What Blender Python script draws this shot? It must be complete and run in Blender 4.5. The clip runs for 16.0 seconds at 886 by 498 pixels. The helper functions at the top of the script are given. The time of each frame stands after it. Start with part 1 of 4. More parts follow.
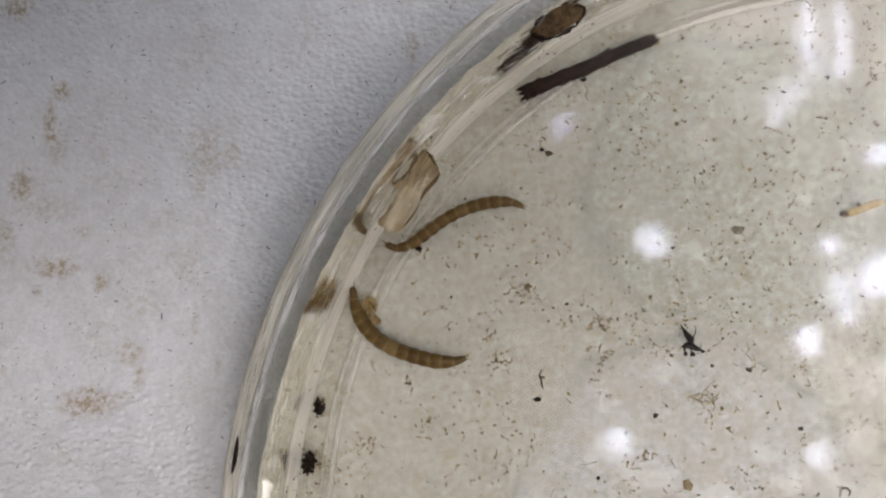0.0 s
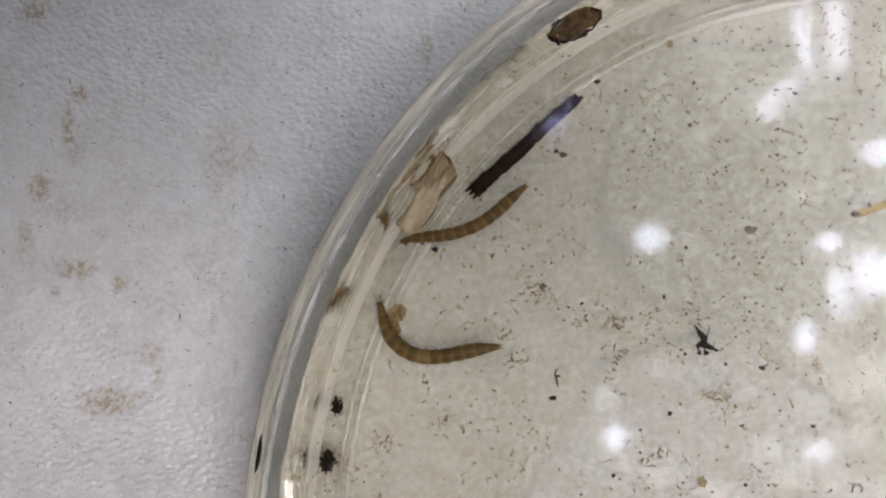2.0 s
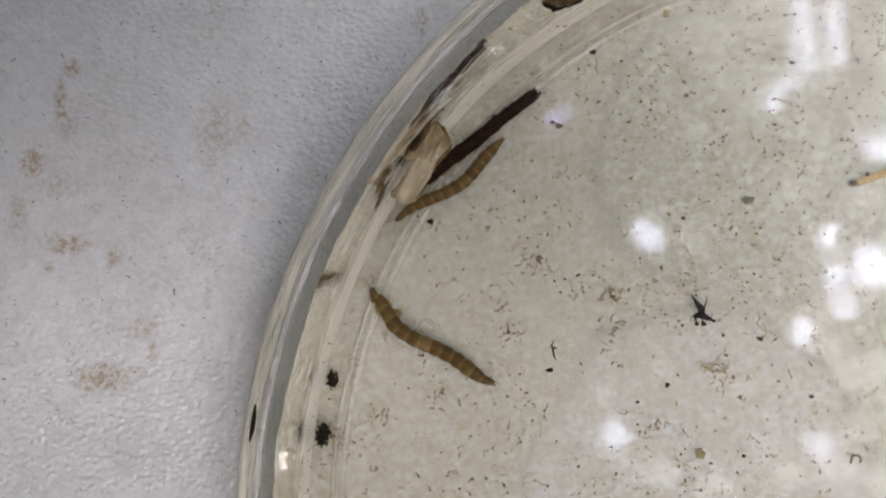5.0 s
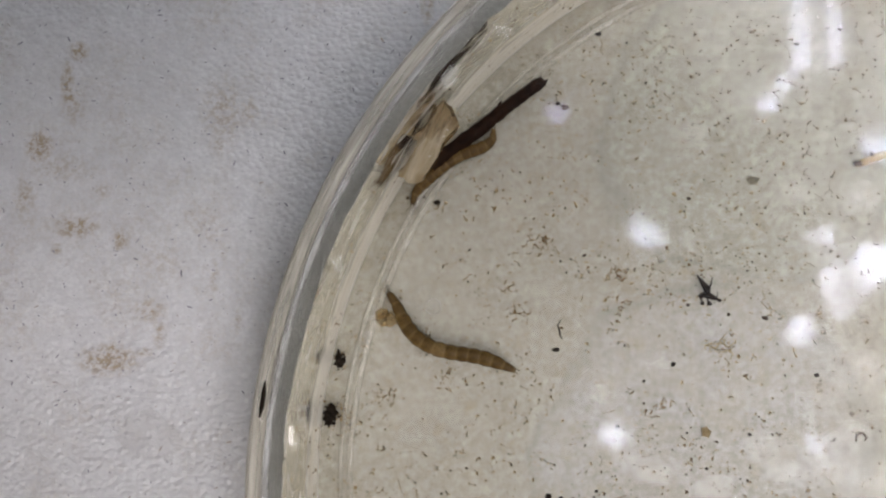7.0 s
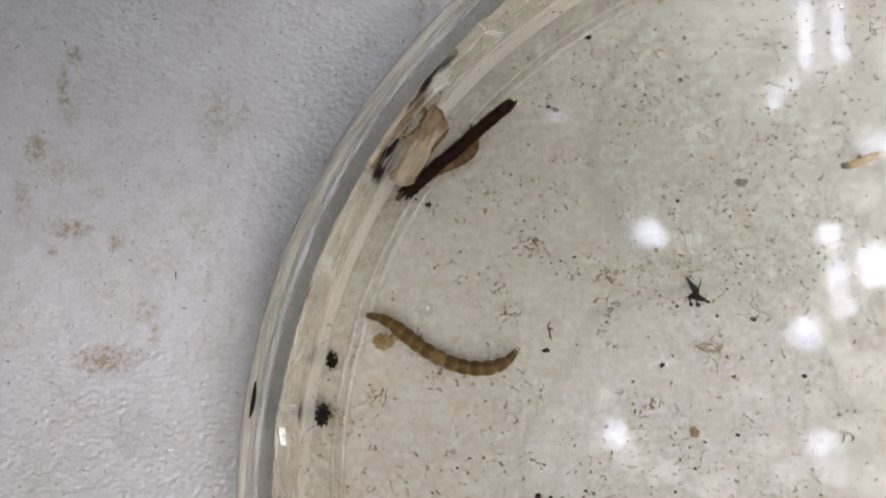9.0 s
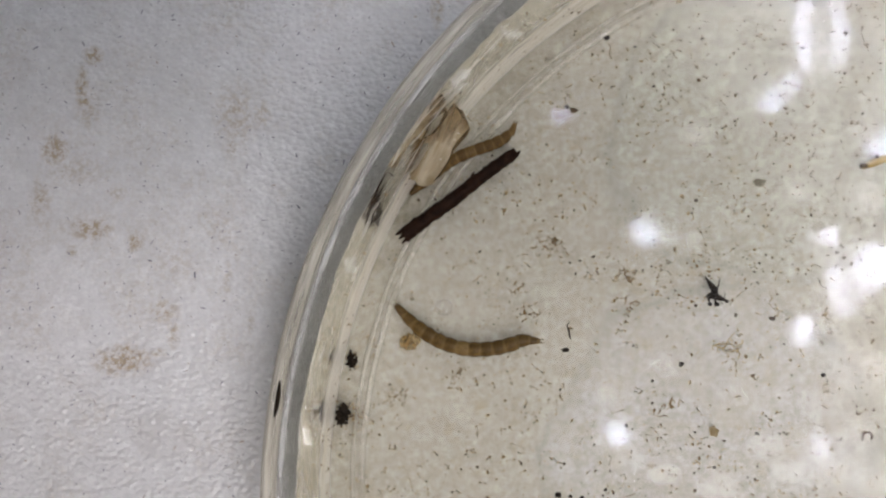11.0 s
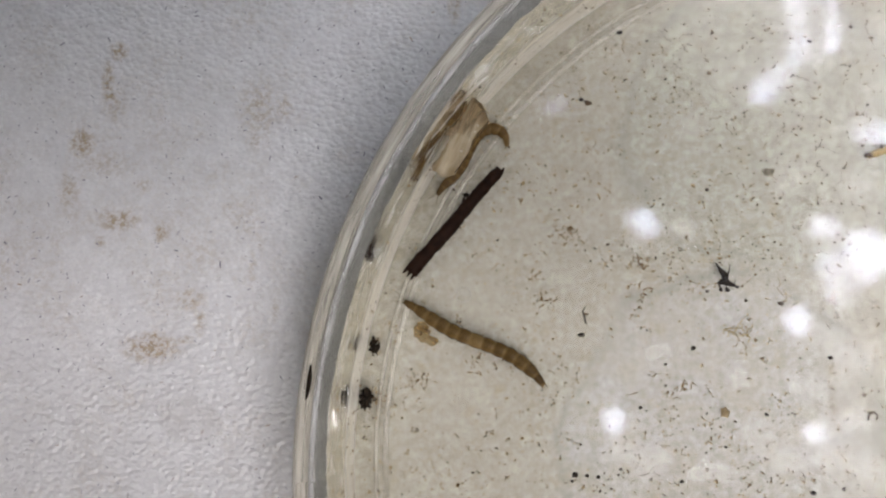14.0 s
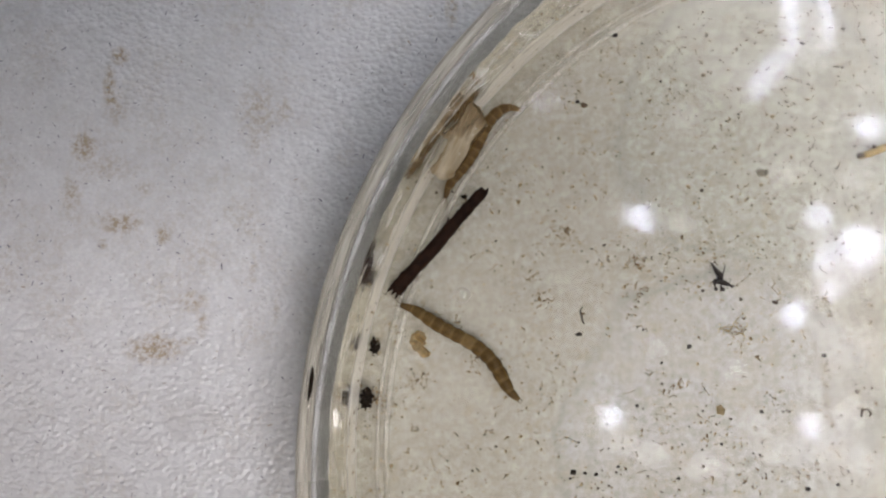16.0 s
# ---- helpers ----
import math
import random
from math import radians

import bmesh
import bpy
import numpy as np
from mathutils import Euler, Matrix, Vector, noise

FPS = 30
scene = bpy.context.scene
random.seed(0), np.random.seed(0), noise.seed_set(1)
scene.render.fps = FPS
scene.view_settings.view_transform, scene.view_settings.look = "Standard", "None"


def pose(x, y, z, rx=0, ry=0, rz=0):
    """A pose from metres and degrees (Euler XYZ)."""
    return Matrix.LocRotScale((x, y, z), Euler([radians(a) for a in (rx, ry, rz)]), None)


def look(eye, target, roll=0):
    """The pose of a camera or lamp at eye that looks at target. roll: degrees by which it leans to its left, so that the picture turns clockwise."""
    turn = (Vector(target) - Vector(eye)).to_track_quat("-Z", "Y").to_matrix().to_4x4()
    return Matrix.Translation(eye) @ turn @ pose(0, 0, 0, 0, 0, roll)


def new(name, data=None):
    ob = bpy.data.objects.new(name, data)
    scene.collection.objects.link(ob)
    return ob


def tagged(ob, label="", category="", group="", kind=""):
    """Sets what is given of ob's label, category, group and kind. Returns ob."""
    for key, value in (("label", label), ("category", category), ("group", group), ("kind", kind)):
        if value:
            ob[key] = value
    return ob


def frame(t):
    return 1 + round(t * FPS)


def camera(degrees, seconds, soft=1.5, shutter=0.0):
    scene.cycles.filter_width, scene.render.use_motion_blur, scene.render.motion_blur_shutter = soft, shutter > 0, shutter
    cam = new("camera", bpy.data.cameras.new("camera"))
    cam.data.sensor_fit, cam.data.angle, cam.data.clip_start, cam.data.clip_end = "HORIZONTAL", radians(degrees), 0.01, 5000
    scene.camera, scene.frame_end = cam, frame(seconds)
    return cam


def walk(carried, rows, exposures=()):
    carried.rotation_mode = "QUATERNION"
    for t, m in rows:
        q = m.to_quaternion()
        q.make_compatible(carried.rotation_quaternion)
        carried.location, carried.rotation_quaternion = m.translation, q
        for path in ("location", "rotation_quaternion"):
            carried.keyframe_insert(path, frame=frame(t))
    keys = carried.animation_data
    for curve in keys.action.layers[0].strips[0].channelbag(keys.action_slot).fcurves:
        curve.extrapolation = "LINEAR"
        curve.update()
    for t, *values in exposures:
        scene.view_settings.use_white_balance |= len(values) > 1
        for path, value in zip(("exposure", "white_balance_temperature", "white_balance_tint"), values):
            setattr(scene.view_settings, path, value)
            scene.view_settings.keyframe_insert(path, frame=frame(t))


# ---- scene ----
# All lengths below are in millimetres unless MM is applied; the origin lies on the dish floor under the first eye.
MM = 0.001
cam = camera(44.12, 16.0, soft=2.1)
ROWS = [
    (0.0, 0, 0, 85.3, 6.908, 3.864, 0.233),
    (0.2, 0.019, 0.432, 85.335, 7.007, 3.867, 0.254),
    (0.5, -0.138, 0.329, 85.546, 7.129, 3.864, 0.29),
    (0.7, -0.687, 0.026, 85.348, 7.028, 3.817, 0.282),
    (1.0, -0.83, 0.298, 86.228, 6.91, 3.733, 0.168),
    (1.2, -1.386, 0.372, 85.902, 6.827, 3.693, 0.13),
    (1.5, -1.79, 0.893, 86.211, 6.658, 3.585, 0.18),
    (1.7, -1.912, 0.234, 85.837, 6.695, 3.633, 0.091),
    (2.0, -1.482, 0.135, 86.411, 6.753, 3.695, 0.08),
    (2.2, -1.372, 0.037, 86.797, 6.672, 3.64, 0.068),
    (2.5, -1.538, 0.009, 86.563, 6.55, 3.56, 0.078),
    (2.7, -1.577, -0.464, 86.94, 6.562, 3.582, 0.031),
    (3.0, -1.975, -0.539, 86.703, 6.563, 3.641, -0.01),
    (3.2, -2.367, -0.411, 86.15, 6.578, 3.643, -0.056),
    (3.5, -2.082, -0.583, 86.823, 6.55, 3.656, -0.135),
    (3.7, -1.754, -0.529, 86.213, 6.549, 3.653, -0.151),
    (4.0, -1.232, -1.593, 85.552, 6.559, 3.681, -0.204),
    (6.3, -1.586, -1.942, 86.099, 6.735, 3.6, -0.166),
    (6.5, -1.903, -2.513, 86.581, 6.777, 3.573, -0.227),
    (6.7, -2.117, -2.903, 86.102, 6.725, 3.553, -0.26),
    (7.0, -2.026, -3.439, 85.825, 6.666, 3.517, -0.309),
    (7.2, -1.599, -3.022, 85.329, 6.723, 3.567, -0.244),
    (7.5, -0.31, -2.881, 85.578, 6.841, 3.649, -0.152),
    (7.7, 0.283, -2.35, 85.737, 6.788, 3.672, -0.14),
    (8.0, -0.023, -1.847, 86.027, 6.669, 3.736, -0.086),
    (8.2, -0.736, -1.904, 86.148, 6.491, 3.707, -0.157),
    (8.5, -0.891, -1.97, 87.392, 6.236, 3.619, -0.32),
    (8.7, -0.737, -2.086, 87.319, 6.376, 3.661, -0.269),
    (9.0, -0.877, -3.345, 86.586, 6.631, 3.781, -0.272),
    (9.2, -1.086, -3.645, 86.495, 6.568, 3.716, -0.33),
    (11.3, -2.627, -3.363, 87.237, 6.692, 3.701, -0.348),
    (11.5, -2.66, -2.7, 88.19, 6.55, 3.61, -0.424),
    (11.7, -2.561, -2.51, 88.555, 6.517, 3.602, -0.464),
    (12.0, -3.587, -2.382, 87.632, 6.497, 3.646, -0.506),
    (12.2, -3.964, -2.282, 87.938, 6.565, 3.655, -0.51),
    (12.5, -4.526, -2.71, 88.046, 6.673, 3.693, -0.482),
    (12.7, -4.242, -2.946, 88.34, 6.657, 3.663, -0.505),
    (13.0, -3.991, -2.718, 87.727, 6.619, 3.59, -0.442),
    (13.2, -3.326, -2.337, 88.072, 6.599, 3.56, -0.417),
    (13.5, -3.654, -2.408, 88.288, 6.594, 3.558, -0.372),
    (13.7, -4.328, -2.796, 88.666, 6.444, 3.496, -0.477),
    (14.0, -4.451, -3.934, 89.894, 6.182, 3.403, -0.653),
    (14.2, -4.852, -3.773, 88.976, 6.166, 3.406, -0.759),
    (14.5, -4.273, -4.363, 88.924, 6.098, 3.367, -0.754),
    (14.7, -3.13, -3.34, 90.05, 6.149, 3.442, -0.733),
    (15.0, -3.572, -2.929, 88.272, 6.185, 3.533, -0.623),
    (15.2, -4.077, -4.282, 88.419, 6.082, 3.497, -0.657),
    (15.5, -4.049, -4.542, 88.952, 5.973, 3.474, -0.819),
    (15.7, -4.359, -3.955, 89.091, 5.938, 3.38, -0.858),
    (16.0, -4.574, -3.497, 91.122, 5.875, 3.247, -0.973),
]
walk(cam, [(t, pose(x * MM, y * MM, z * MM, rx, ry, rz)) for t, x, y, z, rx, ry, rz in ROWS], exposures=[(0.0, -0.01), (4.0, -0.01), (6.5, -0.1), (7.5, -0.08), (8.0, 0.0), (8.5, 0.08), (9.0, 0.05), (12.0, 0.06), (13.5, 0.05), (14.0, 0.09), (15.0, 0.03), (16.0, 0.06)])

# ---- light ----
CEILING = 2000.0          # above the dish floor
PAPER = -2.6              # top of the sheet under the dish
LAMP_POWER = 50.0

world = bpy.data.worlds.new("world")
scene.world = world
world.use_nodes = True
wn = world.node_tree.nodes
sky = wn.new("ShaderNodeTexSky")
sky.sky_type, sky.sun_disc = "NISHITA", False
sky.sun_elevation, sky.sun_rotation = radians(40), radians(120)
world.node_tree.links.new(sky.outputs[0], wn["Background"].inputs[0])
wn["Background"].inputs[1].default_value = 0.1


def area_lamp(name, loc, target, sx, sy, watts, color):
    data = bpy.data.lights.new(name, "AREA")
    data.shape, data.size, data.size_y, data.energy, data.color = "RECTANGLE", sx, sy, watts, color
    ob = new(name, data)
    ob.matrix_world = look(loc, target)
    return ob


area_lamp("panel_light", (0.55, -1.0, 1.94), (0.55, -1.0, 0.0), 0.68, 0.60, 35.0, (1.0, 0.938, 0.918))


# ---- materials ----
class Mat:
    """A node material under construction."""

    def __init__(self, name):
        self.m = bpy.data.materials.new(name)
        self.m.use_nodes = True
        self.n, self.l = self.m.node_tree.nodes, self.m.node_tree.links
        self.n.clear()
        self.out = self.n.new("ShaderNodeOutputMaterial")
        self.co = self.n.new("ShaderNodeTexCoord")

    def add(self, kind, **values):
        node = self.n.new("ShaderNode" + kind)
        for key, v in values.items():
            key = key.replace("_", " ")
            sock = next(s for s in node.inputs if s.name.lower() == key.lower() and s.enabled)
            if isinstance(v, bpy.types.NodeSocket):
                self.l.new(v, sock)
            else:
                sock.default_value = (*v, 1.0) if isinstance(v, tuple) and len(v) == 3 and sock.type == "RGBA" else v
        return node

    def math(self, op, a, b=0.0, c=0.0):
        node = self.n.new("ShaderNodeMath")
        node.operation = op
        for sock, v in zip(node.inputs, (a, b, c)):
            if isinstance(v, bpy.types.NodeSocket):
                self.l.new(v, sock)
            else:
                sock.default_value = v
        return node.outputs[0]

    def noise(self, scale, detail=3.0, rough=0.55, vector=None, dist=0.0):
        node = self.add("TexNoise", Scale=scale, Detail=detail, Roughness=rough, Distortion=dist)
        self.l.new(vector if vector else self.co.outputs["Object"], node.inputs["Vector"])
        return node.outputs["Fac"]

    def ramp(self, fac, stops):
        node = self.n.new("ShaderNodeValToRGB")
        els = node.color_ramp.elements
        while len(els) < len(stops):
            els.new(0.5)
        for e, (pos, col) in zip(els, stops):
            e.position, e.color = pos, (*col, 1.0) if isinstance(col, tuple) else (col, col, col, 1.0)
        self.l.new(fac, node.inputs[0])
        return node.outputs[0]

    def mix(self, fac, a, b):
        node = self.n.new("ShaderNodeMix")
        node.data_type = "RGBA"
        for sock, v in ((node.inputs[0], fac), (node.inputs[6], a), (node.inputs[7], b)):
            if isinstance(v, bpy.types.NodeSocket):
                self.l.new(v, sock)
            else:
                sock.default_value = (*v, 1.0) if isinstance(v, tuple) else v
        return node.outputs[2]

    def bump(self, height, strength, dist):
        return self.add("Bump", Height=height, Strength=strength, Distance=dist).outputs[0]

    def blend(self, fac, a, b):
        node = self.n.new("ShaderNodeMixShader")
        if isinstance(fac, bpy.types.NodeSocket):
            self.l.new(fac, node.inputs[0])
        else:
            node.inputs[0].default_value = fac
        self.l.new(a, node.inputs[1])
        self.l.new(b, node.inputs[2])
        return node.outputs[0]

    def done(self, shader):
        self.l.new(shader, self.out.inputs[0])
        return self.m

    def ring_coords(self, along, across):
        """Coordinates that run along the dish's rim, for streaks that follow it."""
        sep = self.add("SeparateXYZ", Vector=self.co.outputs["Object"])
        ang = self.math("ARCTAN2", sep.outputs[1], sep.outputs[0])
        rad = self.math("SQRT", self.math("ADD", self.math("POWER", sep.outputs[0], 2.0), self.math("POWER", sep.outputs[1], 2.0)))
        return self.add("CombineXYZ", X=self.math("MULTIPLY", ang, along), Y=self.math("MULTIPLY", rad, across), Z=self.math("MULTIPLY", sep.outputs[2], across)).outputs[0]


def rough_mat(name, dark, light, scale, rough=0.6, bump=0.5, dist=0.0001, per_island=False, glow=0.0, clear=0.0, gloss=0.12):
    """Organic matter: two tones at two scales with relief."""
    k = Mat(name)
    a, b = k.noise(scale, 4.0), k.noise(scale * 6, 3.0)
    fac = k.math("ADD", k.math("MULTIPLY", a, 0.65), k.math("MULTIPLY", b, 0.35))
    col = k.ramp(fac, [(0.36, dark), (0.62, light)])
    if per_island:
        geo = k.n.new("ShaderNodeNewGeometry")
        tint = k.ramp(geo.outputs["Random Per Island"], per_island)
        col = k.mix(0.85, col, tint)
    sh = k.add("BsdfPrincipled", Base_Color=col, Roughness=rough, Specular_IOR_Level=gloss, Normal=k.bump(fac, bump, dist)).outputs[0]
    if glow:
        sh = k.blend(glow, sh, k.add("BsdfTranslucent", Color=col).outputs[0])
    if clear:
        gaps = k.math("MULTIPLY", k.ramp(a, [(0.35, 0.45), (0.6, 0.85)]), clear)
        sh = k.blend(gaps, sh, k.add("BsdfTransparent", Color=(0.96, 0.92, 0.84)).outputs[0])
    return k.done(sh)


def paper_material():
    k = Mat("embossed white sheet")
    ob = k.co.outputs["Object"]
    wide_map = k.add("Mapping", Vector=ob, Scale=(0.82, 1.05, 1.0)).outputs[0]
    grain = k.noise(3600, 2.0, 0.5, wide_map)
    cells = k.add("TexVoronoi", Vector=wide_map, Scale=2250.0)
    cells.feature = "SMOOTH_F1"
    cells.inputs["Smoothness"].default_value = 0.6
    lump = k.math("SUBTRACT", 1.0, cells.outputs["Distance"])
    broad = k.noise(60, 3.0)
    base = k.ramp(broad, [(0.3, (0.69, 0.695, 0.72)), (0.7, (0.77, 0.775, 0.795))])
    base = k.mix(k.ramp(grain, [(0.35, 0.6), (0.65, 0.0)]), base, (0.60, 0.60, 0.63))
    base = k.mix(k.ramp(k.noise(650, 4.0, 0.7), [(0.42, 0.45), (0.58, 0.0)]), base, (0.58, 0.58, 0.60))
    # brown tide stains, each a broken patch of its own
    fine = k.noise(1900, 4.0, 0.75)
    total = None
    for x, y, rx, ry, amount in STAINS:
        d = k.add("VectorMath", Vector=ob)
        d.operation = "SUBTRACT"
        d.inputs[1].default_value = (x * MM, y * MM, 0.0)
        q = k.n.new("ShaderNodeVectorMath")
        q.operation = "MULTIPLY"
        k.l.new(d.outputs[0], q.inputs[0])
        q.inputs[1].default_value = (800.0 / rx, 800.0 / ry, 0.0)
        ln = k.n.new("ShaderNodeVectorMath")
        ln.operation = "LENGTH"
        k.l.new(q.outputs[0], ln.inputs[0])
        one = k.math("MULTIPLY", k.math("MAXIMUM", k.math("SUBTRACT", 1.0, ln.outputs["Value"]), 0.0), amount)
        total = one if total is None else k.math("MAXIMUM", total, one)
    speck = k.ramp(fine, [(0.45, 0.0), (0.58, 1.25)])
    wide = k.ramp(k.noise(180, 4.0, 0.65), [(0.45, 0.0), (0.75, 0.24)])
    mask = k.math("MULTIPLY", total, k.math("ADD", speck, 0.3))
    mask = k.math("MAXIMUM", mask, k.math("MULTIPLY", wide, k.math("ADD", speck, 0.3)))
    base = k.mix(k.math("MINIMUM", mask, 0.85), base, (0.35, 0.265, 0.165))
    height = k.math("ADD", k.math("MULTIPLY", lump, 0.8), k.math("MULTIPLY", grain, 0.35))
    return k.done(k.add("BsdfPrincipled", Base_Color=base, Roughness=0.29, Normal=k.bump(height, 1.0, 0.0002)).outputs[0])


def clear_material(name, tint, facing, base, haze, haze_col, streak=None, rough=0.03, bump=None):
    """Clear plastic or water: see-through, with a sheen that grows at grazing angles, and a patchy or streaked diffuse
    haze.
    """
    k = Mat(name)
    lw = k.add("LayerWeight", Blend=0.5)
    fac = k.math("ADD", k.math("MULTIPLY", k.math("POWER", lw.outputs["Facing"], 4.0), facing), base)
    gl = k.add("BsdfGlossy", Color=(1.0, 1.0, 1.0), Roughness=rough)
    if bump:
        k.l.new(k.bump(k.noise(bump[0], 0.0, 0.5), 1.0, bump[1]), gl.inputs["Normal"])
    sh = k.blend(fac, k.add("BsdfTransparent", Color=tint).outputs[0], gl.outputs[0])
    if haze:
        film = k.add("BsdfDiffuse", Color=haze_col).outputs[0]
        if streak:
            n = k.noise(1.0, 3.0, 0.6, vector=k.ring_coords(*streak))
            f = k.math("MULTIPLY", k.ramp(n, [(0.3, 0.15), (0.7, 1.0)]), haze)
        else:
            f = k.math("MULTIPLY", k.ramp(k.noise(90, 4.0), [(0.3, 0.4), (0.7, 1.0)]), haze)
        sh = k.blend(f, sh, film)
    return k.done(sh)


def floor_film():
    """The clear dish floor under a thin uneven film: cream near the wall, grey green farther in, thinner in one corner, with tide marks between."""
    k = Mat("filmed dish floor")
    ob = k.co.outputs["Object"]
    warp = k.add("VectorMath", Vector=k.add("TexNoise", Vector=ob, Scale=95.0, Detail=5.0).outputs["Color"])
    warp.operation = "MULTIPLY_ADD"
    warp.inputs[1].default_value = (0.009, 0.009, 0.0)
    k.l.new(ob, warp.inputs[2])

    def patch(x, y, radius):
        d = k.n.new("ShaderNodeVectorMath")
        d.operation = "DISTANCE"
        k.l.new(warp.outputs[0], d.inputs[0])
        d.inputs[1].default_value = ((x - 27.56 + 4.5) * MM, (y + 11.59 + 4.5) * MM, 0.0)
        return k.math("SUBTRACT", d.outputs["Value"], radius * MM)

    fine, mid = k.noise(1700, 3.0, 0.6), k.noise(300, 5.0, 0.65)
    mottle = k.math("ADD", k.math("MULTIPLY", fine, 0.5), k.math("MULTIPLY", mid, 0.5))
    green, thin = patch(17.0, 15.5, 12.0), patch(12.5, -10.0, 12.5)
    g_in = k.ramp(k.math("MULTIPLY_ADD", green, 280.0, 0.5), [(0.1, 1.0), (0.9, 0.0)])
    t_in = k.math("MULTIPLY", k.ramp(k.math("MULTIPLY_ADD", thin, 260.0, 0.5), [(0.1, 1.0), (0.9, 0.0)]), k.ramp(mid, [(0.35, 0.25), (0.6, 1.0)]))
    edge = k.math("MINIMUM", k.math("ABSOLUTE", green), k.math("ABSOLUTE", thin))
    tide = k.math("MULTIPLY", k.ramp(k.math("MULTIPLY", edge, 1200.0), [(0.0, 1.0), (0.5, 0.0)]), k.ramp(mid, [(0.42, 0.1), (0.56, 1.0)]))
    col = k.mix(g_in, (0.575, 0.553, 0.48), (0.535, 0.535, 0.46))
    col = k.mix(t_in, col, (0.595, 0.593, 0.585))
    # pale and dark grains paint the lit sheet relief seen through, most of all inside both patches
    emboss = k.noise(1250, 4.0, 0.65)
    inside = k.math("MAXIMUM", k.math("MULTIPLY_ADD", g_in, 0.3, 0.45), k.math("MULTIPLY", t_in, 0.8))
    col = k.mix(k.math("MULTIPLY", k.ramp(emboss, [(0.50, 0.0), (0.62, 0.6)]), inside), col, (0.80, 0.795, 0.785))
    col = k.mix(k.math("MULTIPLY", k.ramp(emboss, [(0.39, 0.8), (0.49, 0.0)]), inside), col, (0.40, 0.395, 0.35))
    col = k.mix(k.ramp(mottle, [(0.42, 0.3), (0.58, 0.0)]), col, (0.44, 0.40, 0.33))
    blot = k.ramp(k.noise(420, 5.0, 0.7), [(0.55, 0.0), (0.72, 0.45)])
    col = k.mix(blot, col, (0.38, 0.30, 0.17))
    col = k.mix(k.math("MULTIPLY", tide, 0.5), col, (0.70, 0.70, 0.66))
    brink = k.math("MULTIPLY", k.ramp(k.math("MULTIPLY", edge, 1300.0), [(0.0, 0.6), (0.9, 0.0)]), k.ramp(mid, [(0.4, 0.3), (0.55, 1.0)]))
    col = k.mix(brink, col, (0.30, 0.305, 0.265))
    amount = k.math("MULTIPLY", k.ramp(mottle, [(0.3, 0.6), (0.7, 1.0)]), 0.72)
    amount = k.math("MULTIPLY", amount, k.math("SUBTRACT", 1.0, k.math("MULTIPLY", t_in, 0.25)))
    clear = k.add("BsdfTransparent", Color=(0.965, 0.96, 0.93)).outputs[0]
    return k.done(k.blend(amount, clear, k.add("BsdfDiffuse", Color=col).outputs[0]))


def larva_material(name, dark, mid, pale):
    """Skin of one segment: a broken dark gut down the middle, a tone of its own, a pale fold at each joint and darker flanks."""
    k = Mat(name)
    sep = k.add("SeparateXYZ", Vector=k.co.outputs["Generated"])
    end = k.math("ABSOLUTE", k.math("SUBTRACT", sep.outputs[0], 0.5))
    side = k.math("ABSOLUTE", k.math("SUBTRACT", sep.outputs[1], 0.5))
    tone = k.noise(2600, 3.0)
    blotch = k.noise(900, 2.0)
    col = k.ramp(k.math("ADD", k.math("MULTIPLY", tone, 0.5), k.math("MULTIPLY", blotch, 0.5)), [(0.36, dark), (0.64, mid)])
    rnd = k.n.new("ShaderNodeObjectInfo").outputs["Random"]
    col = k.mix(k.ramp(rnd, [(0.25, 0.5), (0.6, 0.0)]), col, dark)
    col = k.mix(k.ramp(rnd, [(0.75, 0.0), (1.0, 0.45)]), col, pale)
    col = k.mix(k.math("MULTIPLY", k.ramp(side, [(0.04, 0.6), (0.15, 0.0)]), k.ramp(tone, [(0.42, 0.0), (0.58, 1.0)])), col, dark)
    fold = k.math("ADD", end, k.math("MULTIPLY", k.math("SUBTRACT", blotch, 0.5), 0.12))
    col = k.mix(k.ramp(fold, [(0.24, 0.0), (0.40, 0.32)]), col, pale)
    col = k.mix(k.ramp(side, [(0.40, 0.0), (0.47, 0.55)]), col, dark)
    pr = k.add("BsdfPrincipled", Base_Color=col, Roughness=0.4, Specular_IOR_Level=0.15, Normal=k.bump(tone, 0.3, 0.00006)).outputs[0]
    return k.done(k.blend(0.3, pr, k.add("BsdfTranslucent", Color=col).outputs[0]))


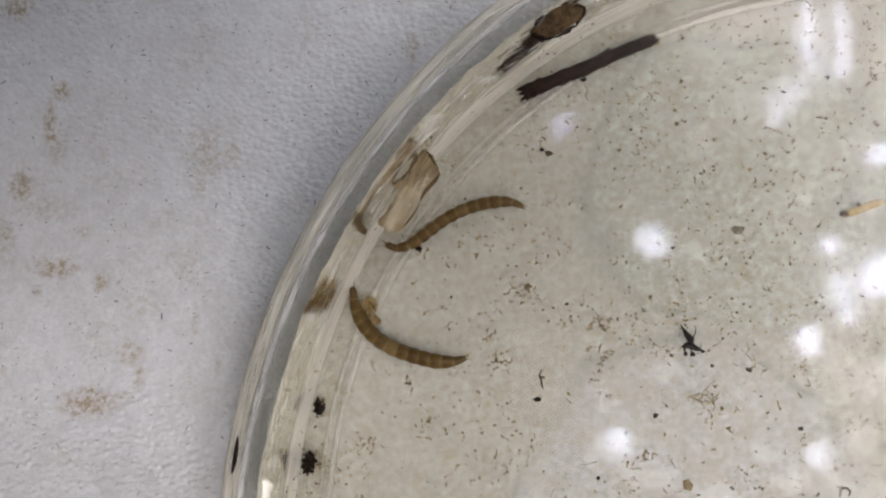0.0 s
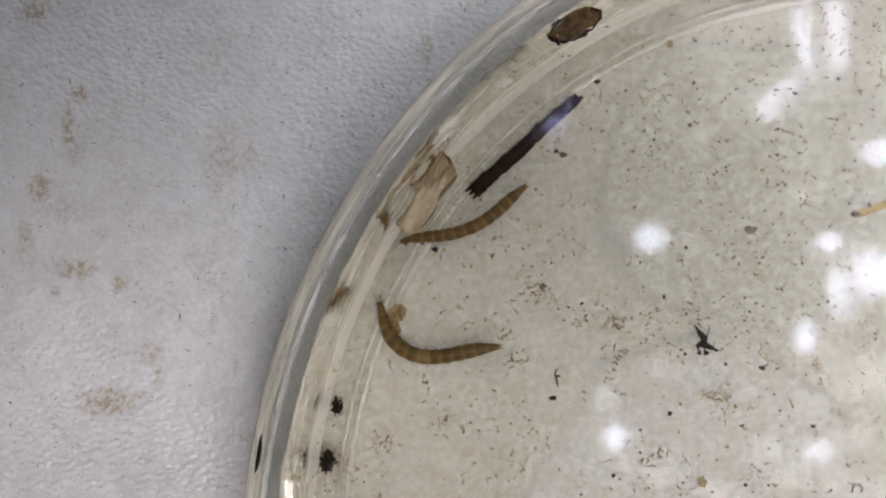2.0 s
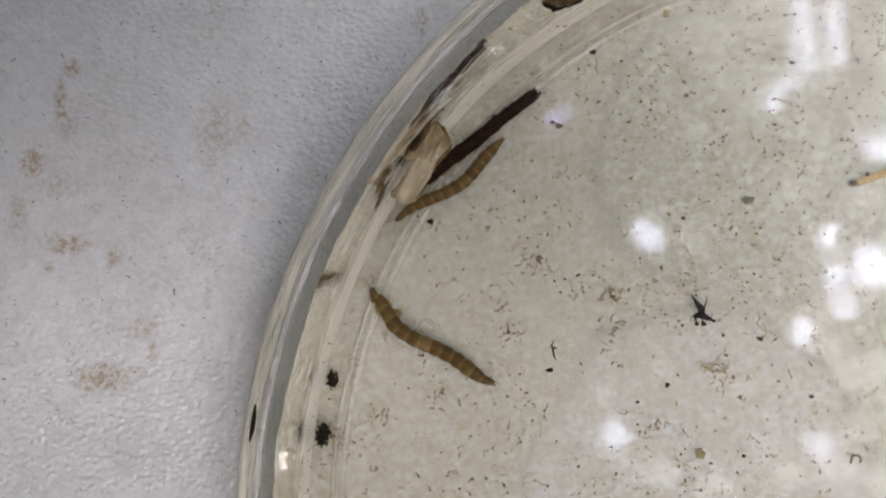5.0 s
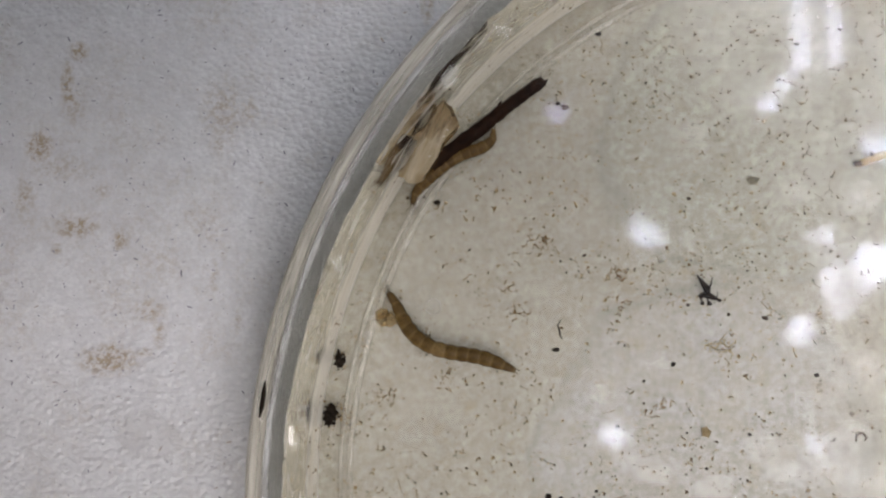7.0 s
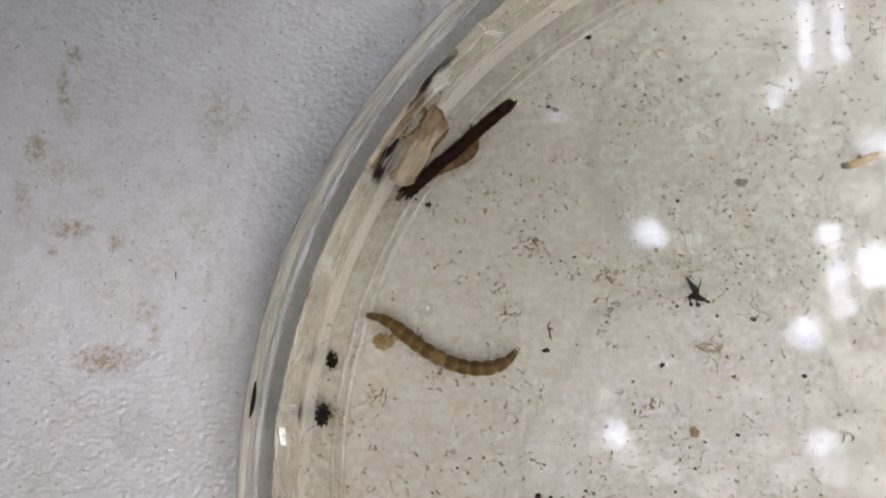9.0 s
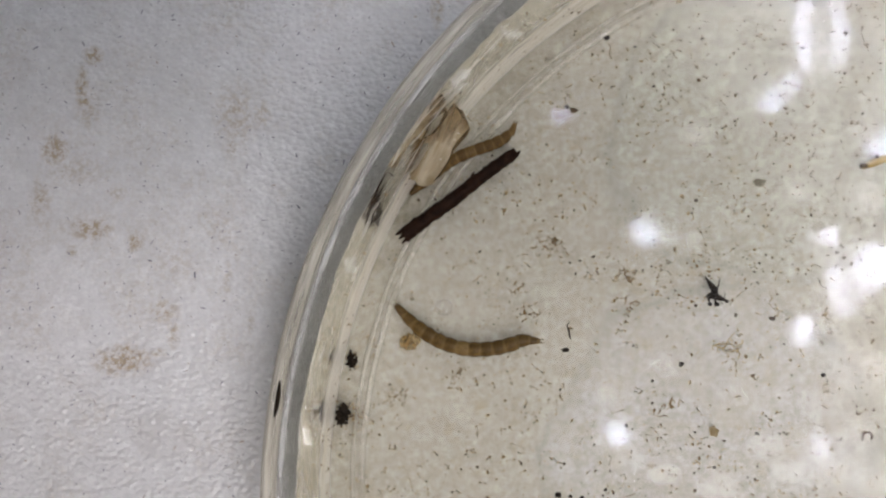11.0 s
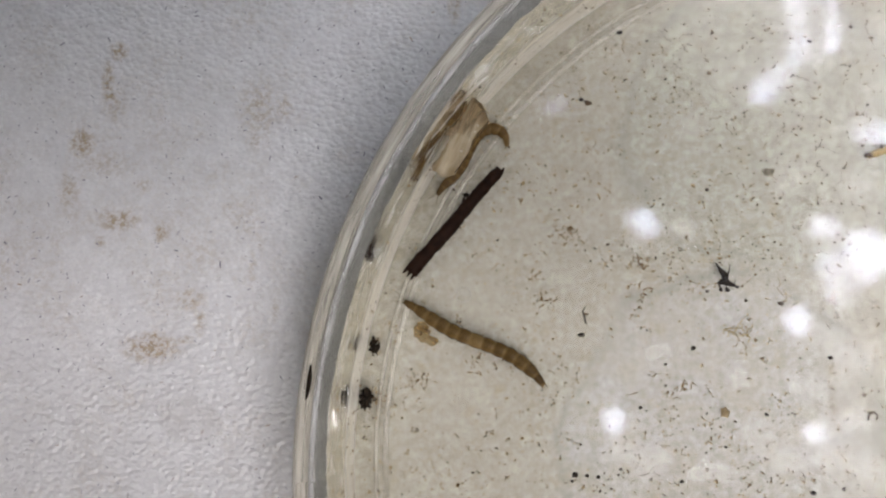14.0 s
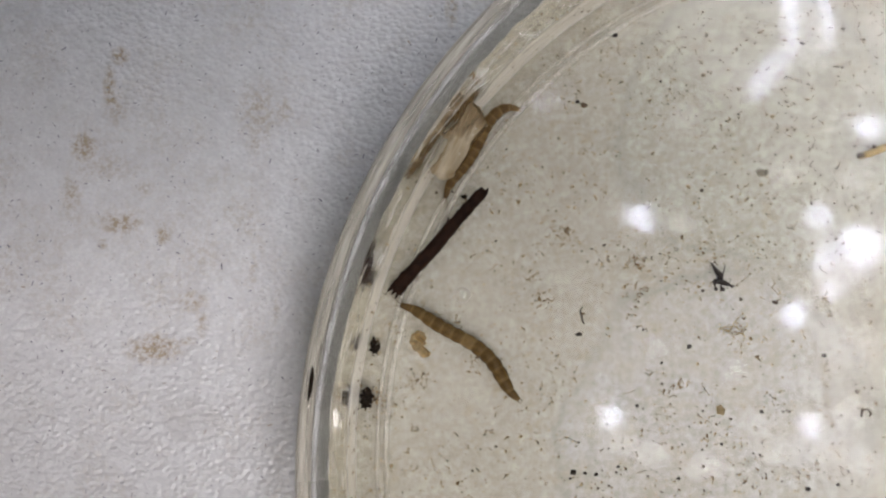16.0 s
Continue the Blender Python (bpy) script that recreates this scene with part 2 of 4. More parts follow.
STAINS = [
    (-38.4, 24.3, 0.9, 0.8, 1.00), (-39.3, 21.6, 0.6, 1.9, 0.80), (-39.1, 20.2, 0.6, 0.5, 1.00), (-41.5, 16.1, 1.2, 1.4, 1.00),
    (-38.1, 9.2, 2.0, 1.0, 0.95), (-39.7, 7.4, 0.5, 0.5, 0.70), (-34.3, 8.1, 0.9, 1.2, 0.70), (-31.7, 2.2, 1.5, 1.1, 0.65),
    (-30.8, 0.4, 0.6, 1.4, 0.55), (-35.0, -1.9, 2.6, 1.3, 0.95), (-34.7, -0.9, 0.4, 0.5, 0.90), (-32.0, -1.3, 0.8, 0.4, 0.60),
    (-42.7, 31.6, 1.6, 1.2, 0.90), (-25.8, 18.8, 2.0, 3.2, 0.45), (-23.6, 18.8, 0.9, 1.3, 0.50), (-26.2, 16.0, 0.8, 1.1, 0.45),
    (-26.3, 4.7, 0.5, 2.1, 0.35), (-24.3, 1.3, 0.5, 1.3, 0.35), (-38.6, 19.5, 1.3, 2.1, 0.40), (-39.8, 14.2, 3.2, 1.6, 0.35),
    (-35.9, 12.2, 1.1, 0.9, 0.35), (-30.8, 6.1, 3.2, 2.7, 0.25), (-8.6, 27.5, 0.6, 1.6, 0.70), (-42.6, 11.8, 1.1, 2.1, 0.50),
]
M_PAPER = paper_material()
M_FLOOR = floor_film()
k = Mat("pond water surface")
ripple = k.math("ADD", k.noise(50, 0.0), k.math("MULTIPLY", k.noise(300, 2.0), 0.5))
ripple = k.bump(ripple, 1.0, 0.00002)
facing = k.add("LayerWeight", Blend=0.5).outputs["Facing"]
gloss = k.math("ADD", k.math("MULTIPLY", k.math("POWER", facing, 4.0), 0.35), 0.021)
sh = k.blend(gloss, k.add("BsdfTransparent", Color=(0.985, 0.98, 0.955)).outputs[0], k.add("BsdfGlossy", Color=(1.0, 1.0, 1.0), Roughness=0.06, Normal=ripple).outputs[0])
skin = k.math("MULTIPLY", k.ramp(k.noise(90, 4.0, 0.6), [(0.4, 0.2), (0.64, 1.0)]), 0.007)
M_WATER = k.done(k.blend(skin, sh, k.add("BsdfGlossy", Color=(1.0, 1.0, 1.0), Roughness=0.24, Normal=ripple).outputs[0]))
M_UPPER = clear_material("clear polystyrene wall", (0.97, 0.97, 0.965), 0.10, 0.005, 0.24, (0.68, 0.68, 0.63), streak=(8, 300))
M_OUTER = clear_material("outer polystyrene face", (0.83, 0.83, 0.81), 0.03, 0.0, 0.0, None)
# Rim and lip haze paints in the light carried to the plastic's edges.
M_RIM = clear_material("polystyrene rim", (0.94, 0.935, 0.91), 0.2, 0.03, 0.6, (0.82, 0.77, 0.68), streak=(6, 2200), rough=0.12)
M_LIP = clear_material("bright rim edge", (0.95, 0.95, 0.95), 0.2, 0.03, 0.42, (0.84, 0.84, 0.85), streak=(10, 1500), rough=0.1)
M_LINE = clear_material("moulded ring edge", (0.95, 0.94, 0.92), 0.2, 0.05, 0.30, (0.86, 0.84, 0.79), streak=(12, 1000), rough=0.12)
k = Mat("submerged wall")
streaks = k.noise(1.0, 2.0, 0.5, vector=k.ring_coords(13, 650), dist=0.8)
wavy = k.bump(k.noise(1.0, 2.0, 0.5, vector=k.ring_coords(16, 600)), 1.0, 0.000045)
shine = k.blend(0.95, k.add("BsdfTransparent", Color=(0.9, 0.9, 0.87)).outputs[0], k.add("BsdfGlossy", Color=(0.99, 0.98, 0.93), Roughness=0.07, Normal=wavy).outputs[0])
low = k.math("MULTIPLY_ADD", k.add("SeparateXYZ", Vector=k.co.outputs["Object"]).outputs[2], 100.0, k.math("MULTIPLY", streaks, 0.5))
film = k.math("MAXIMUM", k.math("MULTIPLY", k.ramp(streaks, [(0.5, 0.02), (0.64, 1.0)]), 0.42), k.ramp(low, [(0.58, 0.75), (0.8, 0.0)]))
fine_lines = k.noise(1.0, 3.0, 0.6, vector=k.ring_coords(3, 1900))
film_col = k.ramp(fine_lines, [(0.32, (0.72, 0.68, 0.59)), (0.5, (0.89, 0.86, 0.79)), (0.64, (0.96, 0.95, 0.92))])
M_MIRROR = k.done(k.blend(film, shine, k.add("BsdfDiffuse", Color=film_col).outputs[0]))
M_LARVA_B = larva_material("olive brown larva skin", (0.082, 0.047, 0.014), (0.19, 0.118, 0.039), (0.34, 0.235, 0.10))
M_LARVA_A = larva_material("brown larva skin", (0.085, 0.048, 0.016), (0.18, 0.108, 0.036), (0.31, 0.21, 0.09))
M_HEAD = rough_mat("larva head", (0.04, 0.022, 0.009), (0.13, 0.08, 0.028), 2600, 0.35)
M_CASE = rough_mat("dark bark", (0.005, 0.0022, 0.0014), (0.022, 0.010, 0.006), 1800, 0.55, 0.8, 0.0001, gloss=0.04)
M_BARK = rough_mat("brown bark", (0.028, 0.016, 0.007), (0.115, 0.072, 0.032), 1600, 0.5, 0.9, 0.0002)
M_SKIN = rough_mat("shed skin", (0.26, 0.16, 0.05), (0.55, 0.42, 0.21), 900, 0.4, 0.6, 0.0001, glow=0.5, clear=0.75)
M_BLACK = rough_mat("black debris", (0.006, 0.005, 0.004), (0.022, 0.015, 0.010), 3000, 0.6, gloss=0.04)
M_SHELL = rough_mat("olive shell", (0.12, 0.10, 0.06), (0.42, 0.40, 0.33), 1500, 0.4, 0.4, 0.0001, glow=0.4, clear=0.7)
M_TWIG = rough_mat("straw yellow", (0.26, 0.16, 0.035), (0.50, 0.38, 0.13), 1200, 0.5)
M_STRAW_END = rough_mat("charred straw", (0.02, 0.012, 0.004), (0.10, 0.06, 0.018), 2200, 0.6, gloss=0.04)
M_OLIVE = rough_mat("olive threads", (0.16, 0.115, 0.04), (0.36, 0.28, 0.12), 1500, 0.6)
M_OCHRE = rough_mat("ochre flake", (0.24, 0.175, 0.085), (0.40, 0.32, 0.19), 2000, 0.6, glow=0.3)
M_SEDIMENT = rough_mat("sediment", (0.10, 0.06, 0.03), (0.22, 0.14, 0.07), 4000, 0.7,
                       per_island=[(0.0, (0.006, 0.005, 0.004)), (0.13, (0.02, 0.014, 0.009)), (0.22, (0.075, 0.05, 0.022)), (0.5, (0.19, 0.135, 0.065)), (0.85, (0.34, 0.27, 0.16)), (1.0, (0.24, 0.22, 0.18))])
M_FIBRE = rough_mat("grey fibre fleck", (0.16, 0.16, 0.19), (0.28, 0.27, 0.30), 3000, 0.7,
                    per_island=[(0.0, (0.15, 0.15, 0.19)), (0.15, (0.32, 0.32, 0.37)), (0.8, (0.48, 0.47, 0.52)), (1.0, (0.46, 0.38, 0.32))])
M_WALL = rough_mat("wall paint", (0.30, 0.295, 0.29), (0.36, 0.355, 0.35), 3, 0.8, 0.2, 0.002)
M_TABLE = rough_mat("grey laminate", (0.42, 0.42, 0.42), (0.50, 0.50, 0.50), 40, 0.4, 0.2, 0.001)
M_DROP = clear_material("water drop", (0.995, 0.993, 0.99), 0.5, 0.03, 0.0, None, rough=0.05, bump=(900, 0.00018))
M_BUBBLE = clear_material("bubble film", (0.97, 0.97, 0.97), 0.9, 0.03, 0.0, None, rough=0.1)
k = Mat("lamp diffuser")
M_LAMP = k.done(k.add("Emission", Color=(0.81, 0.83, 1.0), Strength=LAMP_POWER).outputs[0])
k = Mat("dim lamp diffuser")
M_DIM = k.done(k.add("Emission", Color=(0.97, 0.95, 1.0), Strength=LAMP_POWER * 0.26).outputs[0])
k = Mat("violet lamp diffuser")
M_VIOLET = k.done(k.add("Emission", Color=(0.64, 0.62, 1.0), Strength=LAMP_POWER * 0.6).outputs[0])
k = Mat("panel diffuser")
M_PANEL = k.done(k.add("Emission", Color=(1.0, 0.96, 0.95), Strength=1.6).outputs[0])
# Made-up fill glow that brightens the water's right and top.
k = Mat("fill plate glow")
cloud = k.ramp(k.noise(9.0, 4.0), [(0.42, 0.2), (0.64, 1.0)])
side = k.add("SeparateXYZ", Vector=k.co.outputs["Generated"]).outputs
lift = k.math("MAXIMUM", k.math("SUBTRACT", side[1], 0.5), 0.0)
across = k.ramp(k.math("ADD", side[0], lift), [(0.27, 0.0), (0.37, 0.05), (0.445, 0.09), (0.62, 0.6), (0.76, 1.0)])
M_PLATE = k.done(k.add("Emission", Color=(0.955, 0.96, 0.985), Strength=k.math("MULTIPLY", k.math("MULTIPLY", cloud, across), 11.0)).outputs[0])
M_HOUSING = rough_mat("white lamp housing", (0.70, 0.70, 0.70), (0.78, 0.78, 0.78), 30, 0.5, 0.1, 0.001)


# ---- builders ----
def part(name, bm, material, parent=None, label="", loc=(0, 0, 0), smooth=True):
    """Links a bmesh, made in millimetres, as one mesh object."""
    bmesh.ops.recalc_face_normals(bm, faces=bm.faces)
    bm.transform(Matrix.Scale(MM, 4))
    me = bpy.data.meshes.new(name)
    bm.to_mesh(me)
    bm.free()
    me.materials.append(material)
    me.polygons.foreach_set("use_smooth", [smooth] * len(me.polygons))
    ob = new(name, me)
    ob.location = [c * MM for c in loc]
    if parent:
        ob.parent = parent
    if label:
        ob["label"] = label
    return ob


def lathe(profile, n=288, closed=True):
    """A ring turned from (radius, z) pairs round the z axis."""
    bm = bmesh.new()
    rings = []
    for i in range(n):
        a = 2 * math.pi * i / n
        rings.append([bm.verts.new((r * math.cos(a), r * math.sin(a), z)) for r, z in profile])
    m = len(profile)
    for i in range(n):
        p, q = rings[i], rings[(i + 1) % n]
        for j in range(m if closed else m - 1):
            bm.faces.new((p[j], q[j], q[(j + 1) % m], p[(j + 1) % m]))
    return bm


def crisp(profile, d=0.12):
    """The same profile with support points close to its corners, so that its faces shade flat up to narrow edges."""
    out = []
    for i, p in enumerate(profile):
        for q in (profile[i - 1], profile[(i + 1) % len(profile)]):
            far = math.hypot(q[0] - p[0], q[1] - p[1])
            pt = (p[0] + (q[0] - p[0]) * d / far, p[1] + (q[1] - p[1]) * d / far)
            out.append(pt)
            if q is profile[i - 1]:
                out.append(p)
    return out


def disc(radius, z0, z1, n=192):
    bm = bmesh.new()
    lo = [bm.verts.new((radius * math.cos(2 * math.pi * i / n), radius * math.sin(2 * math.pi * i / n), z0)) for i in range(n)]
    hi = [bm.verts.new((v.co.x, v.co.y, z1)) for v in lo]
    bm.faces.new(lo[::-1])
    bm.faces.new(hi)
    for i in range(n):
        bm.faces.new((lo[i], lo[(i + 1) % n], hi[(i + 1) % n], hi[i]))
    return bm


def box(x0, y0, z0, x1, y1, z1, bevel=0.0):
    bm = bmesh.new()
    bmesh.ops.create_cube(bm, size=1.0)
    bm.transform(Matrix.Translation(((x0 + x1) / 2, (y0 + y1) / 2, (z0 + z1) / 2)) @ Matrix.Diagonal((x1 - x0, y1 - y0, z1 - z0, 1)))
    if bevel:
        bmesh.ops.bevel(bm, geom=bm.edges[:], offset=bevel, segments=2, affect="EDGES")
    return bm


def tube(points, radii, n=8, rough=0.0, seed=0, squash=1.0):
    """A closed tube along points, with its own radius at each, roughened."""
    rng = random.Random(seed)
    bm = bmesh.new()
    pts = [Vector(p) for p in points]
    rings = []
    for i, p in enumerate(pts):
        d = (pts[min(i + 1, len(pts) - 1)] - pts[max(i - 1, 0)]).normalized()
        side = d.cross(Vector((0, 0, 1)))
        side = side.normalized() if side.length > 1e-4 else Vector((1, 0, 0))
        up = side.cross(d)
        ring = []
        for j in range(n):
            a = 2 * math.pi * j / n
            r = radii[i] * (1 + rough * rng.uniform(-1, 1))
            ring.append(bm.verts.new(p + side * (math.cos(a) * r) + up * (math.sin(a) * r * squash)))
        rings.append(ring)
    for p, q in zip(rings, rings[1:]):
        for j in range(n):
            bm.faces.new((p[j], p[(j + 1) % n], q[(j + 1) % n], q[j]))
    bm.faces.new(rings[0][::-1])
    bm.faces.new(rings[-1])
    return bm


def lump(rx, ry, rz, seed, rough=0.35, sub=2):
    """An uneven pebble or crumb."""
    bm = bmesh.new()
    bmesh.ops.create_icosphere(bm, subdivisions=sub, radius=1.0)
    for v in bm.verts:
        n = noise.noise(v.co * 1.7 + Vector((seed * 3.1, 0, 0))) + 0.5 * noise.noise(v.co * 4.0 + Vector((0, seed * 2.3, 0)))
        s = 1 + rough * n
        v.co = Vector((v.co.x * rx * s, v.co.y * ry * s, v.co.z * rz * s))
    return bm


def sheet_piece(outline, thick, seed, curl=0.3, rough=0.12, z=0.0):
    """A thin flake with a ragged outline, gently curled, with real thickness."""
    rng = random.Random(seed)
    cx = sum(p[0] for p in outline) / len(outline)
    cy = sum(p[1] for p in outline) / len(outline)
    rim = []
    for i, p in enumerate(outline):
        q = outline[(i + 1) % len(outline)]
        size = math.hypot(q[0] - p[0], q[1] - p[1])
        k = max(2, int(size / 0.25))
        for j in range(k):
            u = j / k
            w = rough * rng.uniform(-1, 1)
            rim.append((p[0] + (q[0] - p[0]) * u + w, p[1] + (q[1] - p[1]) * u + rough * rng.uniform(-1, 1)))
    bm = bmesh.new()
    layers = []
    for s in (1.0, 0.8, 0.55, 0.28):
        layers.append([(cx + (x - cx) * s, cy + (y - cy) * s) for x, y in rim])

    def height(x, y):
        return z + curl * (noise.noise(Vector((x * 0.5, y * 0.5, seed))) + 0.6 * noise.noise(Vector((x * 1.6, y * 1.6, seed + 4))))

    both = []
    for dz in (thick / 2, -thick / 2):
        rings = [[bm.verts.new((x, y, height(x, y) + dz)) for x, y in lay] for lay in layers]
        mid = bm.verts.new((cx, cy, height(cx, cy) + dz))
        for p, q in zip(rings, rings[1:]):
            for j in range(len(p)):
                bm.faces.new((p[j], p[(j + 1) % len(p)], q[(j + 1) % len(p)], q[j]))
        last = rings[-1]
        for j in range(len(last)):
            bm.faces.new((last[j], last[(j + 1) % len(last)], mid))
        both.append(rings[0])
    a, b = both
    for j in range(len(a)):
        bm.faces.new((a[j], b[j], b[(j + 1) % len(a)], a[(j + 1) % len(a)]))
    return bm


def crumbs(name, spots, material, label, category):
    """Countless small flakes in one mesh. spots: x, y, z, length, width, height, turn."""
    verts, faces = [], []
    rng = random.Random(11)
    for x, y, z, sl, sw, sh, a in spots:
        b = len(verts)
        c, s = math.cos(a), math.sin(a)
        ring = 6
        for j in range(ring):
            t = 2 * math.pi * j / ring
            w = rng.uniform(0.55, 1.25)
            u, v = sl * math.cos(t) * w, sw * math.sin(t) * w
            verts.append(((x + u * c - v * s) * MM, (y + u * s + v * c) * MM, z * MM))
        verts.append((x * MM, y * MM, (z + sh) * MM))
        verts.append((x * MM, y * MM, (z - 0.01) * MM))
        for j in range(ring):
            faces.append((b + j, b + (j + 1) % ring, b + ring))
            faces.append((b + (j + 1) % ring, b + j, b + ring + 1))
    me = bpy.data.meshes.new(name)
    me.from_pydata(verts, [], faces)
    me.materials.append(material)
    return tagged(new(name, me), label, category, kind="stuff")


# ---- the room ----
def room():
    lo, hi, deep = -2200.0, 2200.0, -750.0
    walls = (("wall_north", (lo, hi, deep, hi, hi + 120, CEILING)), ("wall_east", (hi, lo, deep, hi + 120, hi, CEILING)), ("wall_south", (lo, lo - 120, deep, hi, lo, CEILING)), ("wall_west", (lo - 120, lo, deep, lo, hi, CEILING)))
    for name, b in walls:
        tagged(part(name, box(*b), M_WALL, smooth=False), "plain grey painted room wall", "wall", kind="structure")
    tagged(part("ceiling", box(lo, lo, CEILING, hi, hi, CEILING + 100), M_WALL, smooth=False), "plain grey ceiling", "ceiling", kind="structure")
    tagged(part("floor", box(lo, lo, deep - 100, hi, hi, deep), M_TABLE, smooth=False), "plain grey room floor", "floor", kind="structure")
    table = tagged(new("table"), "grey laminate work table under the white sheet", "table")
    part("tabletop", box(-700, -500, PAPER - 30, 700, 500, PAPER - 0.6, 3), M_TABLE, table, smooth=False)
    for x in (-640, 640):
        for y in (-440, 440):
            part("leg", box(x - 25, y - 25, deep, x + 25, y + 25, PAPER - 30, 2), M_HOUSING, table, smooth=False)
    tagged(part("white_sheet", box(-330, -240, PAPER - 0.6, 330, 240, PAPER), M_PAPER, smooth=False),
           "embossed white sheet with brown water stains and fibre flecks", "sheet", kind="structure")


def round_lamp(x, y, sx, sy, turn=0.0, dim=False, glow=None):
    """A made-up small ceiling lamp for a bright spot mirrored in the water; its diffuser has a slightly uneven outline.
    """
    label = "small dim lamp standing in for a faint spot mirrored in the water" if dim else "small bright lamp standing in for a spot mirrored in the water"
    lamp = tagged(new("stand_in_lamp"), label, "lamp", group="dim ceiling lamps" if dim else "ceiling lamps")
    lamp.location = (x * MM, y * MM, CEILING * MM)
    lamp.rotation_euler = (0, 0, radians(turn))

    def outline(bm, grow):
        for v in bm.verts:
            a = math.atan2(v.co.y, v.co.x)
            w = 1 + 0.38 * noise.noise(Vector((1.3 * math.cos(a) + x * 0.1, 1.3 * math.sin(a) + y * 0.1, 0.0)))
            v.co.x, v.co.y = v.co.x * (sx / 2 * w + grow), v.co.y * (sy / 2 * w + grow)
        return bm

    part("housing", outline(disc(1.0, -5, 0, 40), 3), M_HOUSING, lamp)
    part("diffuser", outline(disc(1.0, -16, -5.2, 40), 0), glow or (M_DIM if dim else M_LAMP), lamp, "glowing diffuser")


def tube_lamp(x, y, sx, sy):
    lamp = tagged(new("tube_lamp"), "slim fluorescent tube lamp on the ceiling, lit", "lamp", group="tube lamps")
    lamp.location = (x * MM, y * MM, CEILING * MM)
    part("housing", box(-sx / 2 + 4, -sy / 2 - 12, -12, sx / 2 - 4, sy / 2 + 12, 0, 2), M_HOUSING, lamp, smooth=False)
    part("tube", tube([(0, -sy / 2, -26), (0, 0, -26), (0, sy / 2, -26)], [sx / 2] * 3, 12), M_LAMP, lamp, "glowing white tube")
    for s in (-1, 1):
        part("end_cap", box(-9, s * (sy / 2 + 6) - 5, -34, 9, s * (sy / 2 + 6) + 5, -12, 1), M_HOUSING, lamp, smooth=False)


def panel_lamp():
    lamp = tagged(new("panel_lamp"), "large flat white ceiling panel lamp, lit", "lamp")
    lamp.location = (0.55, -1.0, CEILING * MM)
    part("frame", box(-370, -330, -40, 370, 330, 0, 4), M_HOUSING, lamp, smooth=False)
    part("diffuser", box(-345, -305, -46, 345, 305, -40.5), M_PANEL, lamp, "glowing white diffuser", smooth=False)


def fill_plate():
    """A glowing plate added above the lamps as fill, to veil the water with light; dimmer towards its left."""
    lamp = tagged(new("added_fill_plate"), "wide unseen ceiling plate, added as soft fill light", "lamp")
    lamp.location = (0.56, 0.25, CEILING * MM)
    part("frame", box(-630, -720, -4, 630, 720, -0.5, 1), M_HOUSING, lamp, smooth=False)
    part("diffuser", box(-620, -712, -5, 620, 712, -4.2), M_PLATE, lamp, "softly glowing sheet added as fill", smooth=False)


room()
panel_lamp()
for lx, ly, lsx, lsy in [(550, 634, 20, 140), (611, 638, 20, 132)]:
    tube_lamp(lx, ly, lsx, lsy)
for lx, ly, lsx, lsy in [(484, 504, 28, 34), (520, 540, 24, 34), (530, 77, 36, 54), (580, 250, 46, 38), (658, 196, 64, 84), (604, 118, 40, 28),
                         (186, -111, 42, 42), (547, -127, 36, 38), (684, 418, 51, 38), (590, 175, 30, 44)]:
    round_lamp(lx, ly, lsx, lsy)
for lx, ly, lsx, lsy in [(332, 245, 25, 30), (350, 449, 32, 30), (526, 335, 32, 38), (129, -137, 36, 30), (618, -107, 59, 42), (640, 446, 30, 24), (267, -178, 59, 28), (208, -160, 42, 21),
                         (648, 10, 53, 64), (494, -178, 64, 32), (575, -178, 49, 42), (272, 17, 28, 28), (540, -46, 36, 28), (445, 685, 53, 21), (167, -39, 32, 25), (645, -192, 64, 42),
                         (362, -205, 74, 25), (648, 322, 40, 52), (600, -20, 30, 34), (590, 40, 30, 40), (452, -130, 40, 26), (420, -30, 26, 22)]:
    round_lamp(lx, ly, lsx, lsy, dim=True)
round_lamp(258, 258, 36, 56, 38)
round_lamp(90, 484, 15, 66, -50, glow=M_VIOLET)
fill_plate()

# ---- the dish ----
CX, CY = 27.56, -11.59
WATER = 11.6


def meniscus(bm):
    """Lifts the water line unevenly round the wall."""
    for v in bm.verts:
        r = math.hypot(v.co.x, v.co.y)
        if r > 44.5 and abs(v.co.z - WATER) < 0.2:
            q = Vector((v.co.x / r, v.co.y / r, 0))
            v.co.z += 0.7 * noise.noise(q * 12) + 0.7 * noise.noise(q * 30) + 0.2 * noise.noise(q * 70)
    return bm


